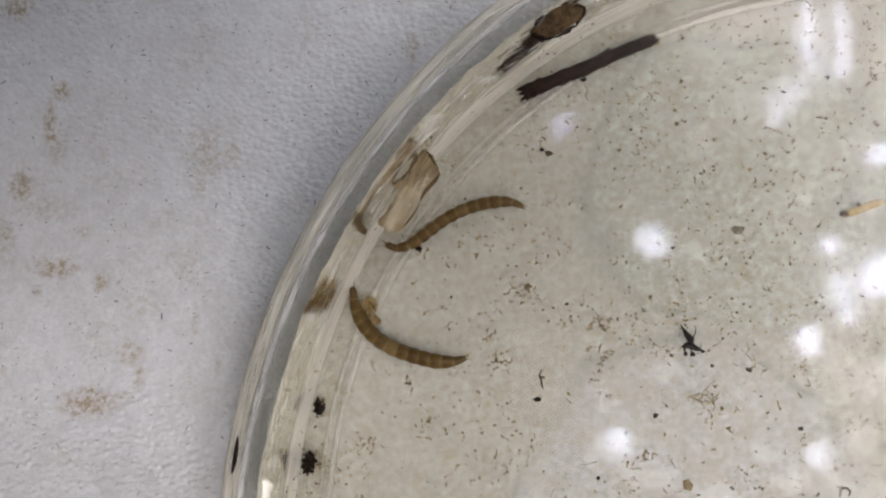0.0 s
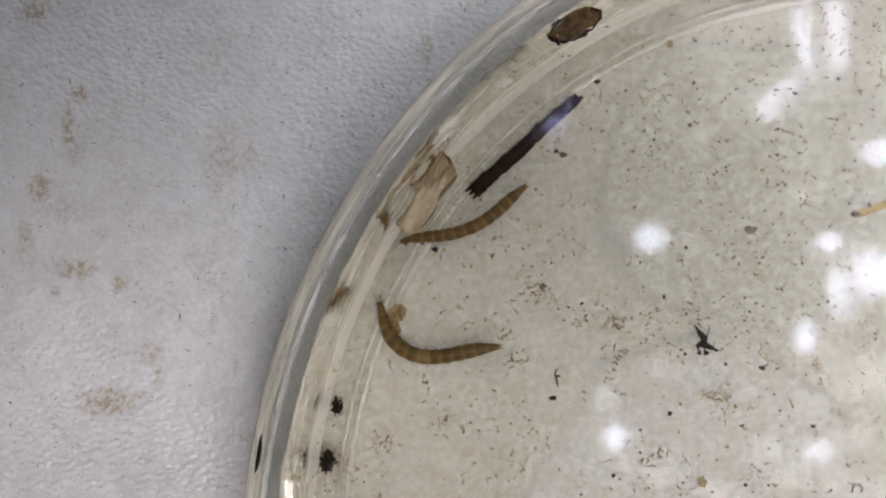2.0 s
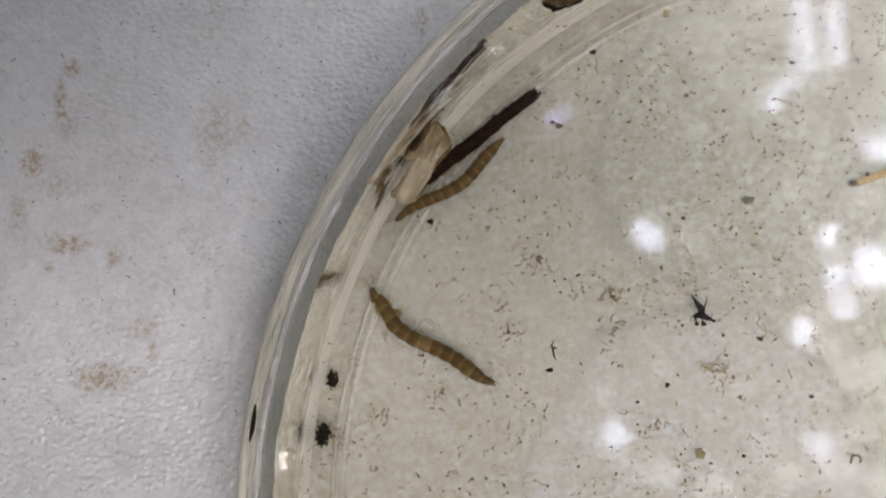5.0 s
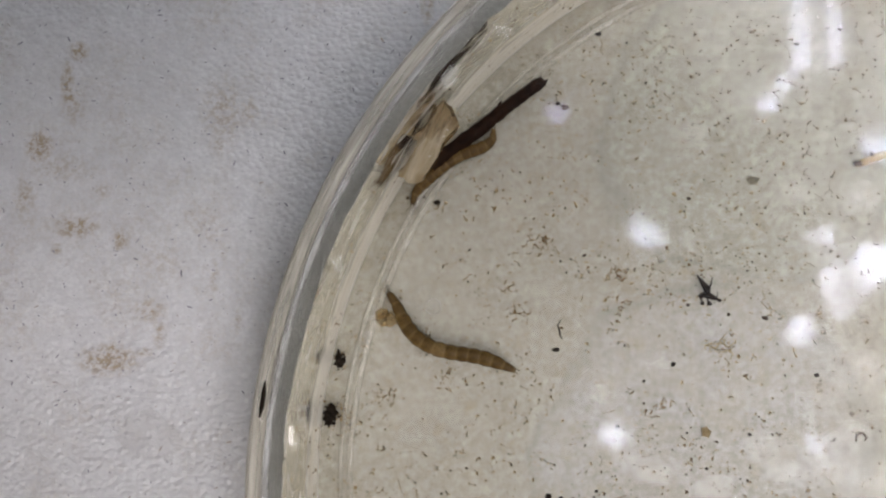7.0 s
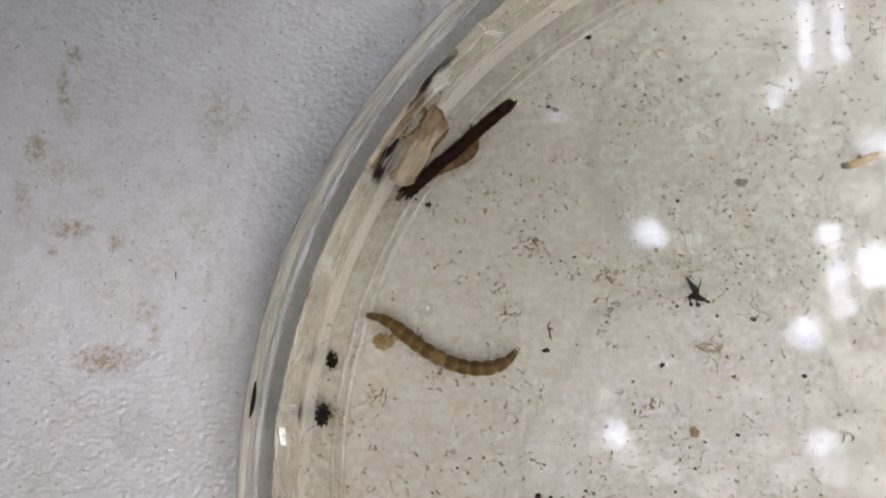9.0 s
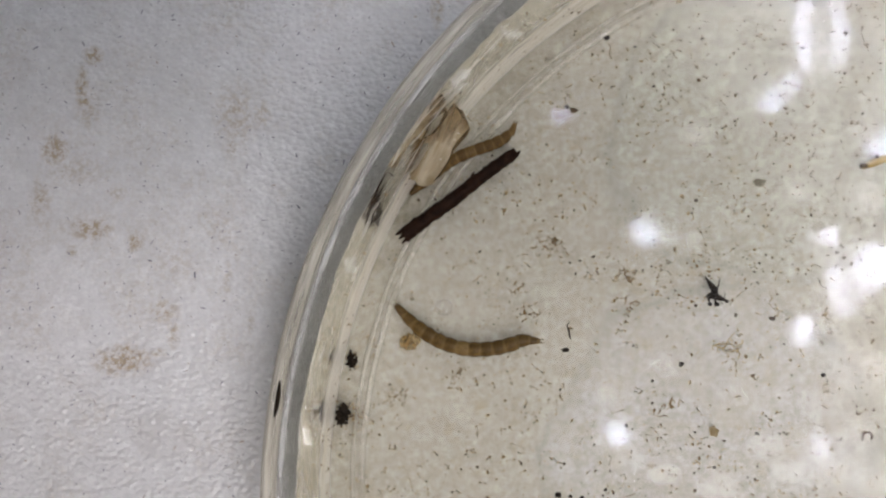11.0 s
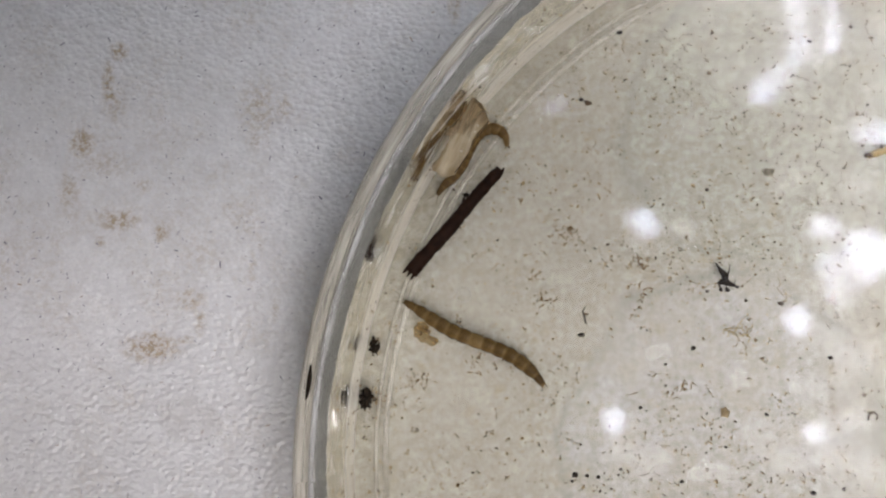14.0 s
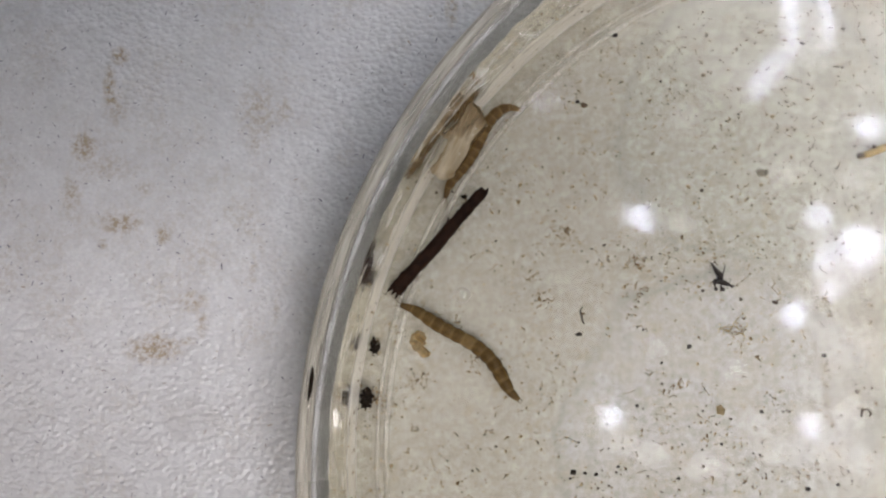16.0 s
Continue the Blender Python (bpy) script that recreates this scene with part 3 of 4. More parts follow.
def petri_dish():
    dish = tagged(new("petri_dish"), "clear round plastic petri dish with scratched rim, half full of water", "dish")
    dish.location = (CX * MM, CY * MM, 0)
    floor_disc = part("base", disc(44.68, -0.9, 0.0), M_FLOOR, dish, "clear plastic dish floor with a thin film")
    part("submerged_wall", meniscus(lathe(crisp([(44.7, 0.0), (44.82, -0.3), (45.1, WATER), (45.07, WATER)], 0.02), 720)), M_MIRROR, dish, "wall below the water line, mirroring the floor")
    part("outer_face", lathe(crisp([(46.45, PAPER), (46.6, PAPER), (46.75, 13.0), (46.6, 13.0)], 0.02)), M_OUTER, dish, "outer wall face down to the sheet")
    part("foot_ring", lathe([(43.2, PAPER), (44.2, PAPER), (44.4, -0.92), (43.0, -0.92)]), M_LINE, dish)
    part("upper_wall", meniscus(lathe(crisp([(45.1, WATER + 0.03), (46.4, WATER + 0.03), (46.5, 13.6), (45.3, 13.6)], 0.05), 720)), M_UPPER, dish, "clear wall above the water line")
    part("rim", lathe([(45.9, 13.05), (46.6, 13.05), (46.95, 13.4), (47.0, 14.1), (46.6, 14.6), (46.0, 14.5)]), M_RIM, dish, "cream edged rim with fine scratches")
    part("lip", lathe([(45.35, 14.5), (45.45, 15.0), (45.65, 15.1), (45.8, 14.8), (45.6, 14.4)]), M_LIP, dish, "bright thin inner lip")
    part("moulded_ring", lathe([(41.9, 0.0), (42.0, 0.14), (42.3, 0.14), (42.4, 0.0)]), M_LINE, dish)
    part("moulded_ring", lathe([(42.7, 0.0), (42.8, 0.10), (43.0, 0.10), (43.1, 0.0)]), M_LINE, dish)
    floor_disc.visible_shadow = False
    water = part("water", meniscus(lathe([(0.01, WATER), (0.02, WATER), (20, WATER), (43.2, WATER), (44.0, WATER + 0.003), (44.6, WATER + 0.01), (45.0, WATER + 0.025)], 720, False)), M_WATER, None)
    water.location = dish.location
    water.visible_shadow = False
    tagged(water, "still shallow pond water filling the dish", "water", kind="structure")


petri_dish()


def phone_on_stand():
    """The filming phone over the dish: its shade lies on the sheet and its dark mirror image on the water. Its stand is
    unseen, added to carry it.
    """
    stand = tagged(new("added_phone_stand"), "unseen black stand, added to hold the phone flat over the dish", "stand")
    stand.location = (0, 0, 0)
    part("base", disc(45, PAPER, PAPER + 6, 48), M_PHONE, stand, loc=(-60, 185, 0))
    part("rod", tube([(-60, 185, PAPER + 6), (-60, 185, 60), (-60, 185, 108)], [5, 5, 5], 16), M_PHONE, stand)
    part("arm", box(-66, 40, 105.2, -54, 190, 111, 1), M_PHONE, stand, smooth=False)
    body = part("phone_body", box(-147, -37, 97, 10, 35, 105, 3.5), M_PHONE, stand, "dark flat phone")
    # Added block out of view, widening the shade on sheet and rim.
    part("clamp_jaw", box(10.05, -37, 97.5, 32, -21, 104.5, 1.5), M_PHONE, stand, smooth=False)
    part("screen", box(-142, -36, 105.01, 4, 30, 105.15), M_PHONE, body, smooth=False)


M_PHONE = rough_mat("black shell", (0.02, 0.02, 0.022), (0.035, 0.035, 0.04), 60, 0.4, 0.1, 0.0002)
phone_on_stand()


# ---- debris on the dish floor ----
def thing(name, bm, material, x, y, z, label, category, turn=0.0, group=""):
    ob = part(name, bm, material, None, "", (x, y, z))
    ob.rotation_euler = (0, 0, radians(turn))
    return tagged(ob, label, category, group)


def sediment():
    rng = random.Random(5)
    spots = []
    while len(spots) < 6900:
        a, r = rng.uniform(0, 2 * math.pi), 44.3 * math.sqrt(rng.random())
        x, y = CX + r * math.cos(a), CY + r * math.sin(a)
        if x > 36 or y < -26:
            continue
        dens = 0.42 + 0.6 * noise.noise(Vector((x * 0.12, y * 0.12, 2.0))) + 0.009 * (x - 4) + 0.9 * noise.noise(Vector((x * 0.45, y * 0.45, 7.0)))
        if rng.random() > dens:
            continue
        many = 1 if rng.random() < 0.86 else rng.randint(2, 5)
        turn, px, py = rng.uniform(0, 6.3), x, y
        for _ in range(many):
            s = 0.048 + 0.055 * rng.random() ** 3 + (0.08 * rng.random() if rng.random() < 0.07 else 0)
            spots.append((px, py, 0.012, s * rng.uniform(0.9, 1.7), s, 0.03 + s * 0.3, turn))
            turn += rng.gauss(0, 1.3)
            px, py = px + 0.16 * math.cos(turn), py + 0.16 * math.sin(turn)
    for cx, cy, n, size in [(-15.9, -6.2, 70, 0.6), (-15.3, -2.1, 30, 0.4), (-14.6, -6.6, 60, 0.6), (14.0, -9.5, 25, 2.0), (8.0, -11.5, 30, 2.0), (3.0, -12.5, 30, 2.5)]:
        for _ in range(n):
            x, y = cx + rng.gauss(0, size), cy + rng.gauss(0, size)
            if math.hypot(x - CX, y - CY) < 44.7:
                s = rng.uniform(0.04, 0.1)
                spots.append((x, y, 0.012, s * rng.uniform(0.9, 1.7), s, 0.05, rng.uniform(0, 6.3)))
    crumbs("sediment", spots, M_SEDIMENT, "fine brown and black sediment specks on the dish floor", "sediment")


def rust_tufts():
    for i, (x, y, n, size) in enumerate([(0.75, 6.98, 40, 1.1), (6.6, 4.5, 26, 0.9), (14.6, -1.4, 26, 1.0), (-2.3, 3.6, 14, 0.8), (-11.8, -5.0, 26, 1.2), (-1.2, 1.6, 16, 1.0), (6.8, 2.3, 18, 0.9), (-7.0, -3.5, 18, 1.2), (9.4, -5.6, 22, 1.0)]):
        rng = random.Random(40 + i)
        spots = []
        for j in range(n):
            px, py, turn = x + rng.gauss(0, size * 0.5), y + rng.gauss(0, size * 0.4), rng.uniform(0, 6.3)
            for _ in range(rng.choice((1, 1, 2, 2, 4))):
                spots.append((px, py, 0.03, rng.uniform(0.05, 0.11), rng.uniform(0.035, 0.07), 0.05, turn))
                turn += rng.gauss(0, 0.8)
                px, py = px + 0.12 * math.cos(turn), py + 0.12 * math.sin(turn)
        ob = crumbs("sediment_tuft", spots, M_TUFT, "small tuft of rusty brown sediment threads", "sediment")
        ob["group"] = "sediment tufts"


M_TUFT = rough_mat("rusty threads", (0.07, 0.04, 0.012), (0.23, 0.145, 0.055), 3000, 0.7)


def flecks():
    rng = random.Random(8)
    spots = []
    while len(spots) < 1700:
        x, y = rng.uniform(-56, 8), rng.uniform(-24, 46)
        if math.hypot(x - CX, y - CY) < 47.3:
            continue
        s = 0.03 + 0.06 * rng.random() ** 2
        spots.append((x, y, PAPER + 0.008, s * rng.uniform(1.2, 4.0), s, 0.015, rng.uniform(0, 6.3)))
    crumbs("fibre_flecks", spots, M_FIBRE, "grey fibre flecks pressed into the white sheet", "flecks")


def wall_specks():
    """Dirt specks clinging to the wall below the water line."""
    rng = random.Random(17)
    spots = []
    for _ in range(360):
        a, z = rng.uniform(1.7, 3.5), 9.5 * rng.random() ** 1.4 + 0.2
        r, s = 44.66 + 0.03 * z, 0.028 + 0.055 * rng.random() ** 3
        spots.append((CX + r * math.cos(a), CY + r * math.sin(a), z, s * rng.uniform(1.0, 2.4), s, 0.04, a + math.pi / 2 + rng.gauss(0, 0.5)))
    crumbs("wall_specks", spots, M_SEDIMENT, "brown dirt specks clinging to the dish wall", "dirt")


sediment()
wall_specks()
rust_tufts()
flecks()


def black_flake():
    bm = tube([(-0.66, 1.28, 0.12), (-0.46, 0.92, 0.15), (-0.2, 0.5, 0.2), (0.05, 0.15, 0.2), (0.02, -0.25, 0.2)], [0.03, 0.09, 0.2, 0.27, 0.2], 8, 0.25, 3)
    ob = thing("black_flake", bm, M_BLACK, 13.19, 3.09, 0.06, "ragged black scrap with spiky arms on the dish floor", "debris")
    part("crossbar", tube([(-0.58, -0.42, 0.15), (-0.2, -0.28, 0.2), (0.15, -0.4, 0.2), (0.5, -0.52, 0.18), (0.88, -0.68, 0.15)], [0.09, 0.22, 0.27, 0.2, 0.07], 8, 0.25, 5), M_BLACK, ob)
    for i, (pts, r) in enumerate([([(-0.4, -0.4, 0.15), (-0.38, -0.65, 0.13), (-0.33, -0.85, 0.12)], 0.08), ([(0.12, -0.45, 0.15), (0.1, -0.7, 0.13), (0.18, -0.9, 0.12)], 0.08), ([(0.25, 0.25, 0.2), (0.42, 0.65, 0.15), (0.52, 1.08, 0.1)], 0.05), ([(0.75, -0.5, 0.2), (0.88, -0.2, 0.15), (0.84, 0.0, 0.1)], 0.03)]):
        part("arm", tube(pts, [r, r * 0.8, r * 0.5], 6, 0.35, 20 + i), M_BLACK, ob)
    for i, (x, y, r) in enumerate([(-0.33, -0.95, 0.17), (0.2, -0.98, 0.2), (0.98, -0.76, 0.15)]):
        part("knob", lump(r, r * 0.9, 0.14, 30 + i, 0.4, 2), M_BLACK, ob, loc=(x, y, 0.13))


black_flake()
thing("thread_scrap", tube([(0.1, 0.75, 0.06), (-0.12, 0.35, 0.07), (0.0, 0.0, 0.06), (0.05, -0.4, 0.06), (0.2, -0.7, 0.06)], [0.03, 0.06, 0.07, 0.055, 0.03], 6, 0.3, 4), M_BLACK, 1.8, 0.16, 0.0,
      "short bent black thread on the dish floor", "debris")
for i, (x, y, rx, ry, rz) in enumerate([(1.53, -1.36, 0.30, 0.17, 0.15), (10.51, -2.55, 0.20, 0.18, 0.15), (-7.72, 10.34, 0.28, 0.18, 0.16), (5.36, 23.83, 0.24, 0.16, 0.15), (2.0, 18.2, 0.18, 0.16, 0.12), (0.75, -12.58, 0.26, 0.21, 0.18), (0.47, -13.11, 0.13, 0.10, 0.09), (1.69, -12.68, 0.14, 0.11, 0.10), (2.58, -12.77, 0.17, 0.14, 0.12), (4.38, -12.17, 0.14, 0.11, 0.10), (9.23, -13.17, 0.16, 0.13, 0.11), (8.23, -3.82, 0.12, 0.10, 0.08), (16.11, -7.94, 0.14, 0.11, 0.10), (12.78, -10.47, 0.12, 0.10, 0.08), (19.51, -14.12, 0.22, 0.18, 0.15), (21.91, -13.83, 0.15, 0.12, 0.10), (6.10, -7.29, 0.16, 0.13, 0.11), (11.38, -7.80, 0.10, 0.08, 0.07), (21.35, -3.46, 0.18, 0.14, 0.13)]):
    thing("dark_grain", lump(rx, ry, rz, i + 2, 0.6), M_BLACK, x, y, rz * 0.8, "small black grain on the dish floor", "debris", group="dark grains")
def black_clump(x, y, rx, ry, rz, seed):
    """A ragged core with crumbs and short fibres fraying off it."""
    rng = random.Random(seed)
    bm = lump(rx * 0.72, ry * 0.72, rz, seed, 0.9, 4)
    for v in bm.verts:
        v.co *= 1 + 0.45 * noise.noise(v.co * 5.0 + Vector((seed, 2.0, 5.0))) + 0.25 * noise.noise(v.co * 13.0)
    ob = thing("black_clump", bm, M_BLACK, x, y, rz * 0.8, "ragged black clump lying against the dish wall", "debris", group="black clumps")
    for i in range(9):
        a = rng.uniform(0, 6.3)
        c, s = math.cos(a), math.sin(a)
        d = rng.uniform(0.75, 1.05)
        part("crumb", lump(rng.uniform(0.08, 0.2), rng.uniform(0.06, 0.14), 0.1, seed + i, 0.5, 1), M_BLACK if i % 3 else M_BARK, ob, loc=(rx * d * c, ry * d * s, -rz * 0.5))
    for i in range(4):
        a = rng.uniform(0, 6.3)
        c, s = math.cos(a), math.sin(a)
        e = rng.uniform(1.0, 1.3)
        part("fibre", tube([(rx * 0.5 * c, ry * 0.5 * s, -0.1), (rx * c + 0.08 * s, ry * s, -0.15), (rx * e * c, ry * e * s + 0.1, -rz * 0.6)], [0.045, 0.03, 0.012], 5, 0.3, seed + i), M_BARK if i % 2 else M_BLACK, ob)


black_clump(-15.4, -2.06, 0.40, 0.60, 0.4, 12)
black_clump(-16.05, -6.25, 0.58, 0.80, 0.55, 13)
# Dark strip painted where the rim refracts the lower black clump.
thing("rim_smudge", tube([(0.1, 1.3, 0), (0.03, 0.5, 0), (-0.1, -0.4, 0), (-0.25, -1.1, 0)], [0.05, 0.15, 0.16, 0.05], 8, 0.2, 9, 0.5), M_BLACK, -18.15, -4.9, 14.75, "thin black strip painting the clump's refracted image in the dish rim", "debris")


def straw():
    ob = thing("straw_piece", tube([(-1.5, -0.5, 0.3), (-0.8, -0.25, 0.32), (0.2, 0.1, 0.32), (1.0, 0.35, 0.3), (1.5, 0.55, 0.3)], [0.2, 0.3, 0.29, 0.3, 0.26], 9, 0.14, 6), M_TWIG, 26.5, 13.3, 0.0,
               "short yellow straw piece with a dark end", "straw")
    part("dark_end", lump(0.42, 0.26, 0.28, 7, 0.5), M_STRAW_END, ob, "charred dark end", loc=(-1.35, -0.42, 0.34))
    part("dark_end", lump(0.14, 0.22, 0.2, 9, 0.5), M_STRAW_END, ob, loc=(-0.3, 0.25, 0.45))


straw()
thing("ochre_flake", sheet_piece([(-0.35, 0.3), (0.1, 0.4), (0.35, 0.1), (0.2, -0.4), (-0.25, -0.3)], 0.08, 5, 0.08, 0.05, 0.12), M_OCHRE, 12.82, -7.74, 0.0, "small ochre plant flake on the dish floor", "flake", group="ochre flakes")
thing("ochre_flake", sheet_piece([(-0.25, 0.3), (0.2, 0.4), (0.25, -0.3), (-0.2, -0.35)], 0.08, 6, 0.08, 0.05, 0.12), M_OCHRE, 11.2, 26.9, 0.0, "small ochre plant flake on the dish floor", "flake", group="ochre flakes")
thing("ochre_flake", sheet_piece([(-0.3, 0.1), (0.0, 0.25), (0.35, 0.0), (0.15, -0.25), (-0.2, -0.15)], 0.08, 8, 0.08, 0.05, 0.12), M_BARK, 2.55, 17.9, 0.0, "small rusty plant flake on the dish floor", "flake", group="ochre flakes")
thing("curled_flake", tube([(-0.35, -0.35, 0.1), (-0.25, 0.2, 0.2), (0.2, 0.3, 0.2), (0.45, -0.05, 0.15), (0.3, -0.3, 0.1)], [0.06, 0.1, 0.1, 0.09, 0.05], 7, 0.2, 8), M_BARK, 24.38, -8.1, 0.0, "small curled brown flake on the dish floor", "flake")
thing("shell_scrap", sheet_piece([(-0.6, 0.1), (-0.2, 0.35), (0.55, 0.2), (0.2, -0.2), (-0.3, -0.35)], 0.1, 9, 0.12, 0.06, 0.14), M_SHELL, 17.15, 11.7, 0.0, "small olive shell scrap on the dish floor", "flake")


def bark_piece():
    rng = random.Random(3)
    bm = lump(1.85, 0.78, 0.5, 5, 0.34, 4)
    ob = thing("bark_piece", bm, M_BARK, 3.0, 24.85, 11.5, "oval brown bark scrap floating against the dish wall", "bark", turn=27)
    edge = []
    for i in range(40):
        a = 2 * math.pi * i / 40
        edge.append((1.85 * math.cos(a) * rng.uniform(0.92, 1.12), 0.8 * math.sin(a) * rng.uniform(0.94, 1.2), -0.1))
    part("dark_edge", tube(edge + edge[:1], [rng.uniform(0.05, 0.24) for _ in range(41)], 6, 0.5, 2), M_CASE, ob, "ragged dark bark edge")


bark_piece()


def leaf_skin():
    bm = sheet_piece([(-7.32, 16.96), (-6.74, 17.08), (-6.19, 16.52), (-5.89, 15.89), (-5.56, 15.04), (-6.18, 14.41), (-6.80, 13.58), (-7.41, 12.53), (-7.95, 11.61), (-8.44, 10.86), (-9.27, 10.78), (-10.03, 11.29), (-10.11, 11.71), (-9.62, 12.29), (-8.92, 13.38), (-8.55, 14.18), (-9.01, 14.06), (-9.31, 14.35), (-8.56, 14.64), (-7.98, 15.27), (-7.44, 16.11)], 0.06, 3, 0.25, 0.07, 6.4)
    for v in bm.verts:
        dx, dy = v.co.x - CX, v.co.y - CY
        f = min(1.0, 44.75 / math.hypot(dx, dy))
        v.co.x, v.co.y = CX + dx * f, CY + dy * f
    ob = thing("leaf_skin", bm, leaf_material(), 0.0, 0.0, 0.0, "ragged translucent tan leaf skin stuck to the dish wall", "leaf")
    for i, (line, radii) in enumerate([
            ([(-7.32, 17.00, 6.50), (-7.40, 16.20, 6.50), (-7.89, 15.40, 6.50), (-8.43, 14.73, 6.50), (-8.89, 14.43, 6.50), (-9.35, 14.35, 6.50)], [0.03, 0.16, 0.07, 0.15, 0.09, 0.03]),
            ([(-5.60, 15.12, 6.55), (-5.97, 14.62, 6.55), (-6.38, 14.16, 6.55), (-6.80, 13.62, 6.55), (-7.04, 13.12, 6.55)], [0.04, 0.13, 0.16, 0.10, 0.04]),
            ([(-6.73, 16.95, 6.40), (-6.31, 16.48, 6.40), (-6.02, 15.89, 6.40), (-6.06, 15.38, 6.40)], [0.04, 0.13, 0.09, 0.05]),
            ([(-7.13, 12.86, 6.45), (-7.41, 12.28, 6.45), (-7.95, 11.61, 6.45), (-8.36, 11.11, 6.45)], [0.03, 0.06, 0.05, 0.03])]):
        part("torn_edge", tube(line, radii, 8, 0.45, 60 + i, 0.4), M_LEAF_EDGE, ob, "dark brown torn edge")
    # White specks paint in the pale highlights on the skin.
    for i, (x, y, r) in enumerate([(-6.72, 14.21, 0.09), (-7.79, 12.74, 0.08), (-6.47, 14.71, 0.07), (-7.13, 13.58, 0.05)]):
        part("air_speck", lump(r, r * 0.6, 0.1, 70 + i, 0.4), M_HOUSING, ob, "tiny white speck painting a highlight", loc=(x, y, 6.75))


def leaf_material():
    """Papery tan skin with fibres along its length, rust brown towards its torn upper end, worn thin in streaks."""
    k = Mat("tan leaf skin")
    ob = k.co.outputs["Object"]
    y = k.add("SeparateXYZ", Vector=ob).outputs[1]
    along = k.add("Mapping", Vector=ob, Rotation=(0.0, 0.0, radians(64)), Scale=(5.0, 1.0, 1.0))
    along.vector_type = "TEXTURE"
    a, b = k.noise(420, 4.0, 0.6), k.noise(1800, 4.0, 0.65)
    fibre = k.noise(1500, 4.0, 0.6, vector=along.outputs[0])
    streak = k.noise(620, 4.0, 0.65, vector=along.outputs[0])
    col = k.ramp(k.math("ADD", k.math("MULTIPLY", a, 0.4), k.math("MULTIPLY", fibre, 0.6)), [(0.38, (0.46, 0.37, 0.24)), (0.60, (0.74, 0.68, 0.56))])
    rust = k.math("MULTIPLY_ADD", k.math("SUBTRACT", y, 0.0142), 380.0, k.math("MULTIPLY", k.math("SUBTRACT", streak, 0.5), 3.0))
    col = k.mix(k.ramp(rust, [(0.0, 0.0), (1.0, 0.9)]), col, (0.22, 0.13, 0.05))
    col = k.mix(k.ramp(streak, [(0.55, 0.0), (0.64, 0.5)]), col, (0.20, 0.13, 0.06))
    pr = k.add("BsdfPrincipled", Base_Color=col, Roughness=0.4, Specular_IOR_Level=0.2, Normal=k.bump(b, 0.5, 0.0001)).outputs[0]
    sh = k.blend(0.5, pr, k.add("BsdfTranslucent", Color=col).outputs[0])
    gaps = k.ramp(k.math("ADD", k.math("MULTIPLY", a, 0.35), k.math("MULTIPLY", streak, 0.65)), [(0.38, 0.04), (0.60, 0.32)])
    gaps = k.math("MULTIPLY_ADD", k.ramp(rust, [(0.0, 0.0), (1.0, 1.0)]), 0.4, gaps)
    return k.done(k.blend(gaps, sh, k.add("BsdfTransparent", Color=(0.90, 0.83, 0.70)).outputs[0]))


M_LEAF_EDGE = rough_mat("torn leaf edge", (0.07, 0.04, 0.015), (0.24, 0.15, 0.06), 1600, 0.5, 0.6, 0.0001, clear=0.6)


leaf_skin()
for i, (x, y, pts) in enumerate([(5.4, 22.6, [(0.0, 0.9, 0.05), (0.25, 0.4, 0.08), (0.1, -0.1, 0.06), (0.3, -0.5, 0.05)]), (-11.2, 1.1, [(-0.4, 0.5, 0.05), (0.0, 0.35, 0.07), (-0.15, 0.0, 0.06), (0.2, -0.4, 0.05)]),
                              (17.5, 2.2, [(0.0, 0.9, 0.05), (0.2, 0.3, 0.06), (-0.1, 0.0, 0.05), (0.5, -0.7, 0.05)]), (-5.4, 4.3, [(-0.35, -0.2, 0.05), (0.0, 0.0, 0.07), (0.15, 0.25, 0.06), (0.45, 0.3, 0.05)]),
                              (8.9, -6.6, [(-0.5, 0.1, 0.05), (-0.1, 0.0, 0.07), (0.2, 0.12, 0.06), (0.5, 0.0, 0.05)]), (5.46, -6.30, [(-0.5, 0.0, 0.05), (-0.15, 0.05, 0.1), (0.2, 0.15, 0.08), (0.5, 0.25, 0.05)]), (6.23, -12.71, [(-0.5, 0.0, 0.05), (-0.15, 0.05, 0.1), (0.2, 0.15, 0.08), (0.5, 0.25, 0.05)])]):
    thing("fine_thread", tube(pts, [0.02, 0.035, 0.03, 0.018], 5, 0.3, 90 + i), M_TUFT, x, y, 0.0, "fine curly brown thread on the dish floor", "thread", group="fine threads")


def thread_tangle():
    """Fine olive yellow threads curled over one another."""
    rng = random.Random(33)
    for i in range(9):
        x, y, turn = rng.gauss(0, 0.35), rng.gauss(0, 0.22), rng.uniform(0, 6.3)
        pts = []
        for j in range(7):
            pts.append((x, y, 0.05 + 0.05 * (i % 3)))
            turn += rng.gauss(0, 0.7)
            x, y = x + 0.24 * math.cos(turn), y + 0.16 * math.sin(turn)
        bm = tube(pts, [0.015, 0.03, 0.038, 0.04, 0.036, 0.028, 0.014], 5, 0.25, 300 + i)
        if i == 0:
            top = thing("thread_tangle", bm, M_OLIVE, 14.5, -1.3, 0.0, "tangle of fine olive yellow threads on the dish floor", "thread")
        else:
            part("strand", bm, M_OLIVE, top)


thread_tangle()


def water_drop():
    bm = lump(2.5, 1.9, 0.22, 14, 0.3, 4)
    for v in bm.verts:
        v.co.z = max(v.co.z, 0.0)
    ob = thing("water_drop", bm, M_DROP, -31.4, -8.2, PAPER + 0.01, "flat clear water drop on the white sheet", "drop")
    ob.visible_shadow = False


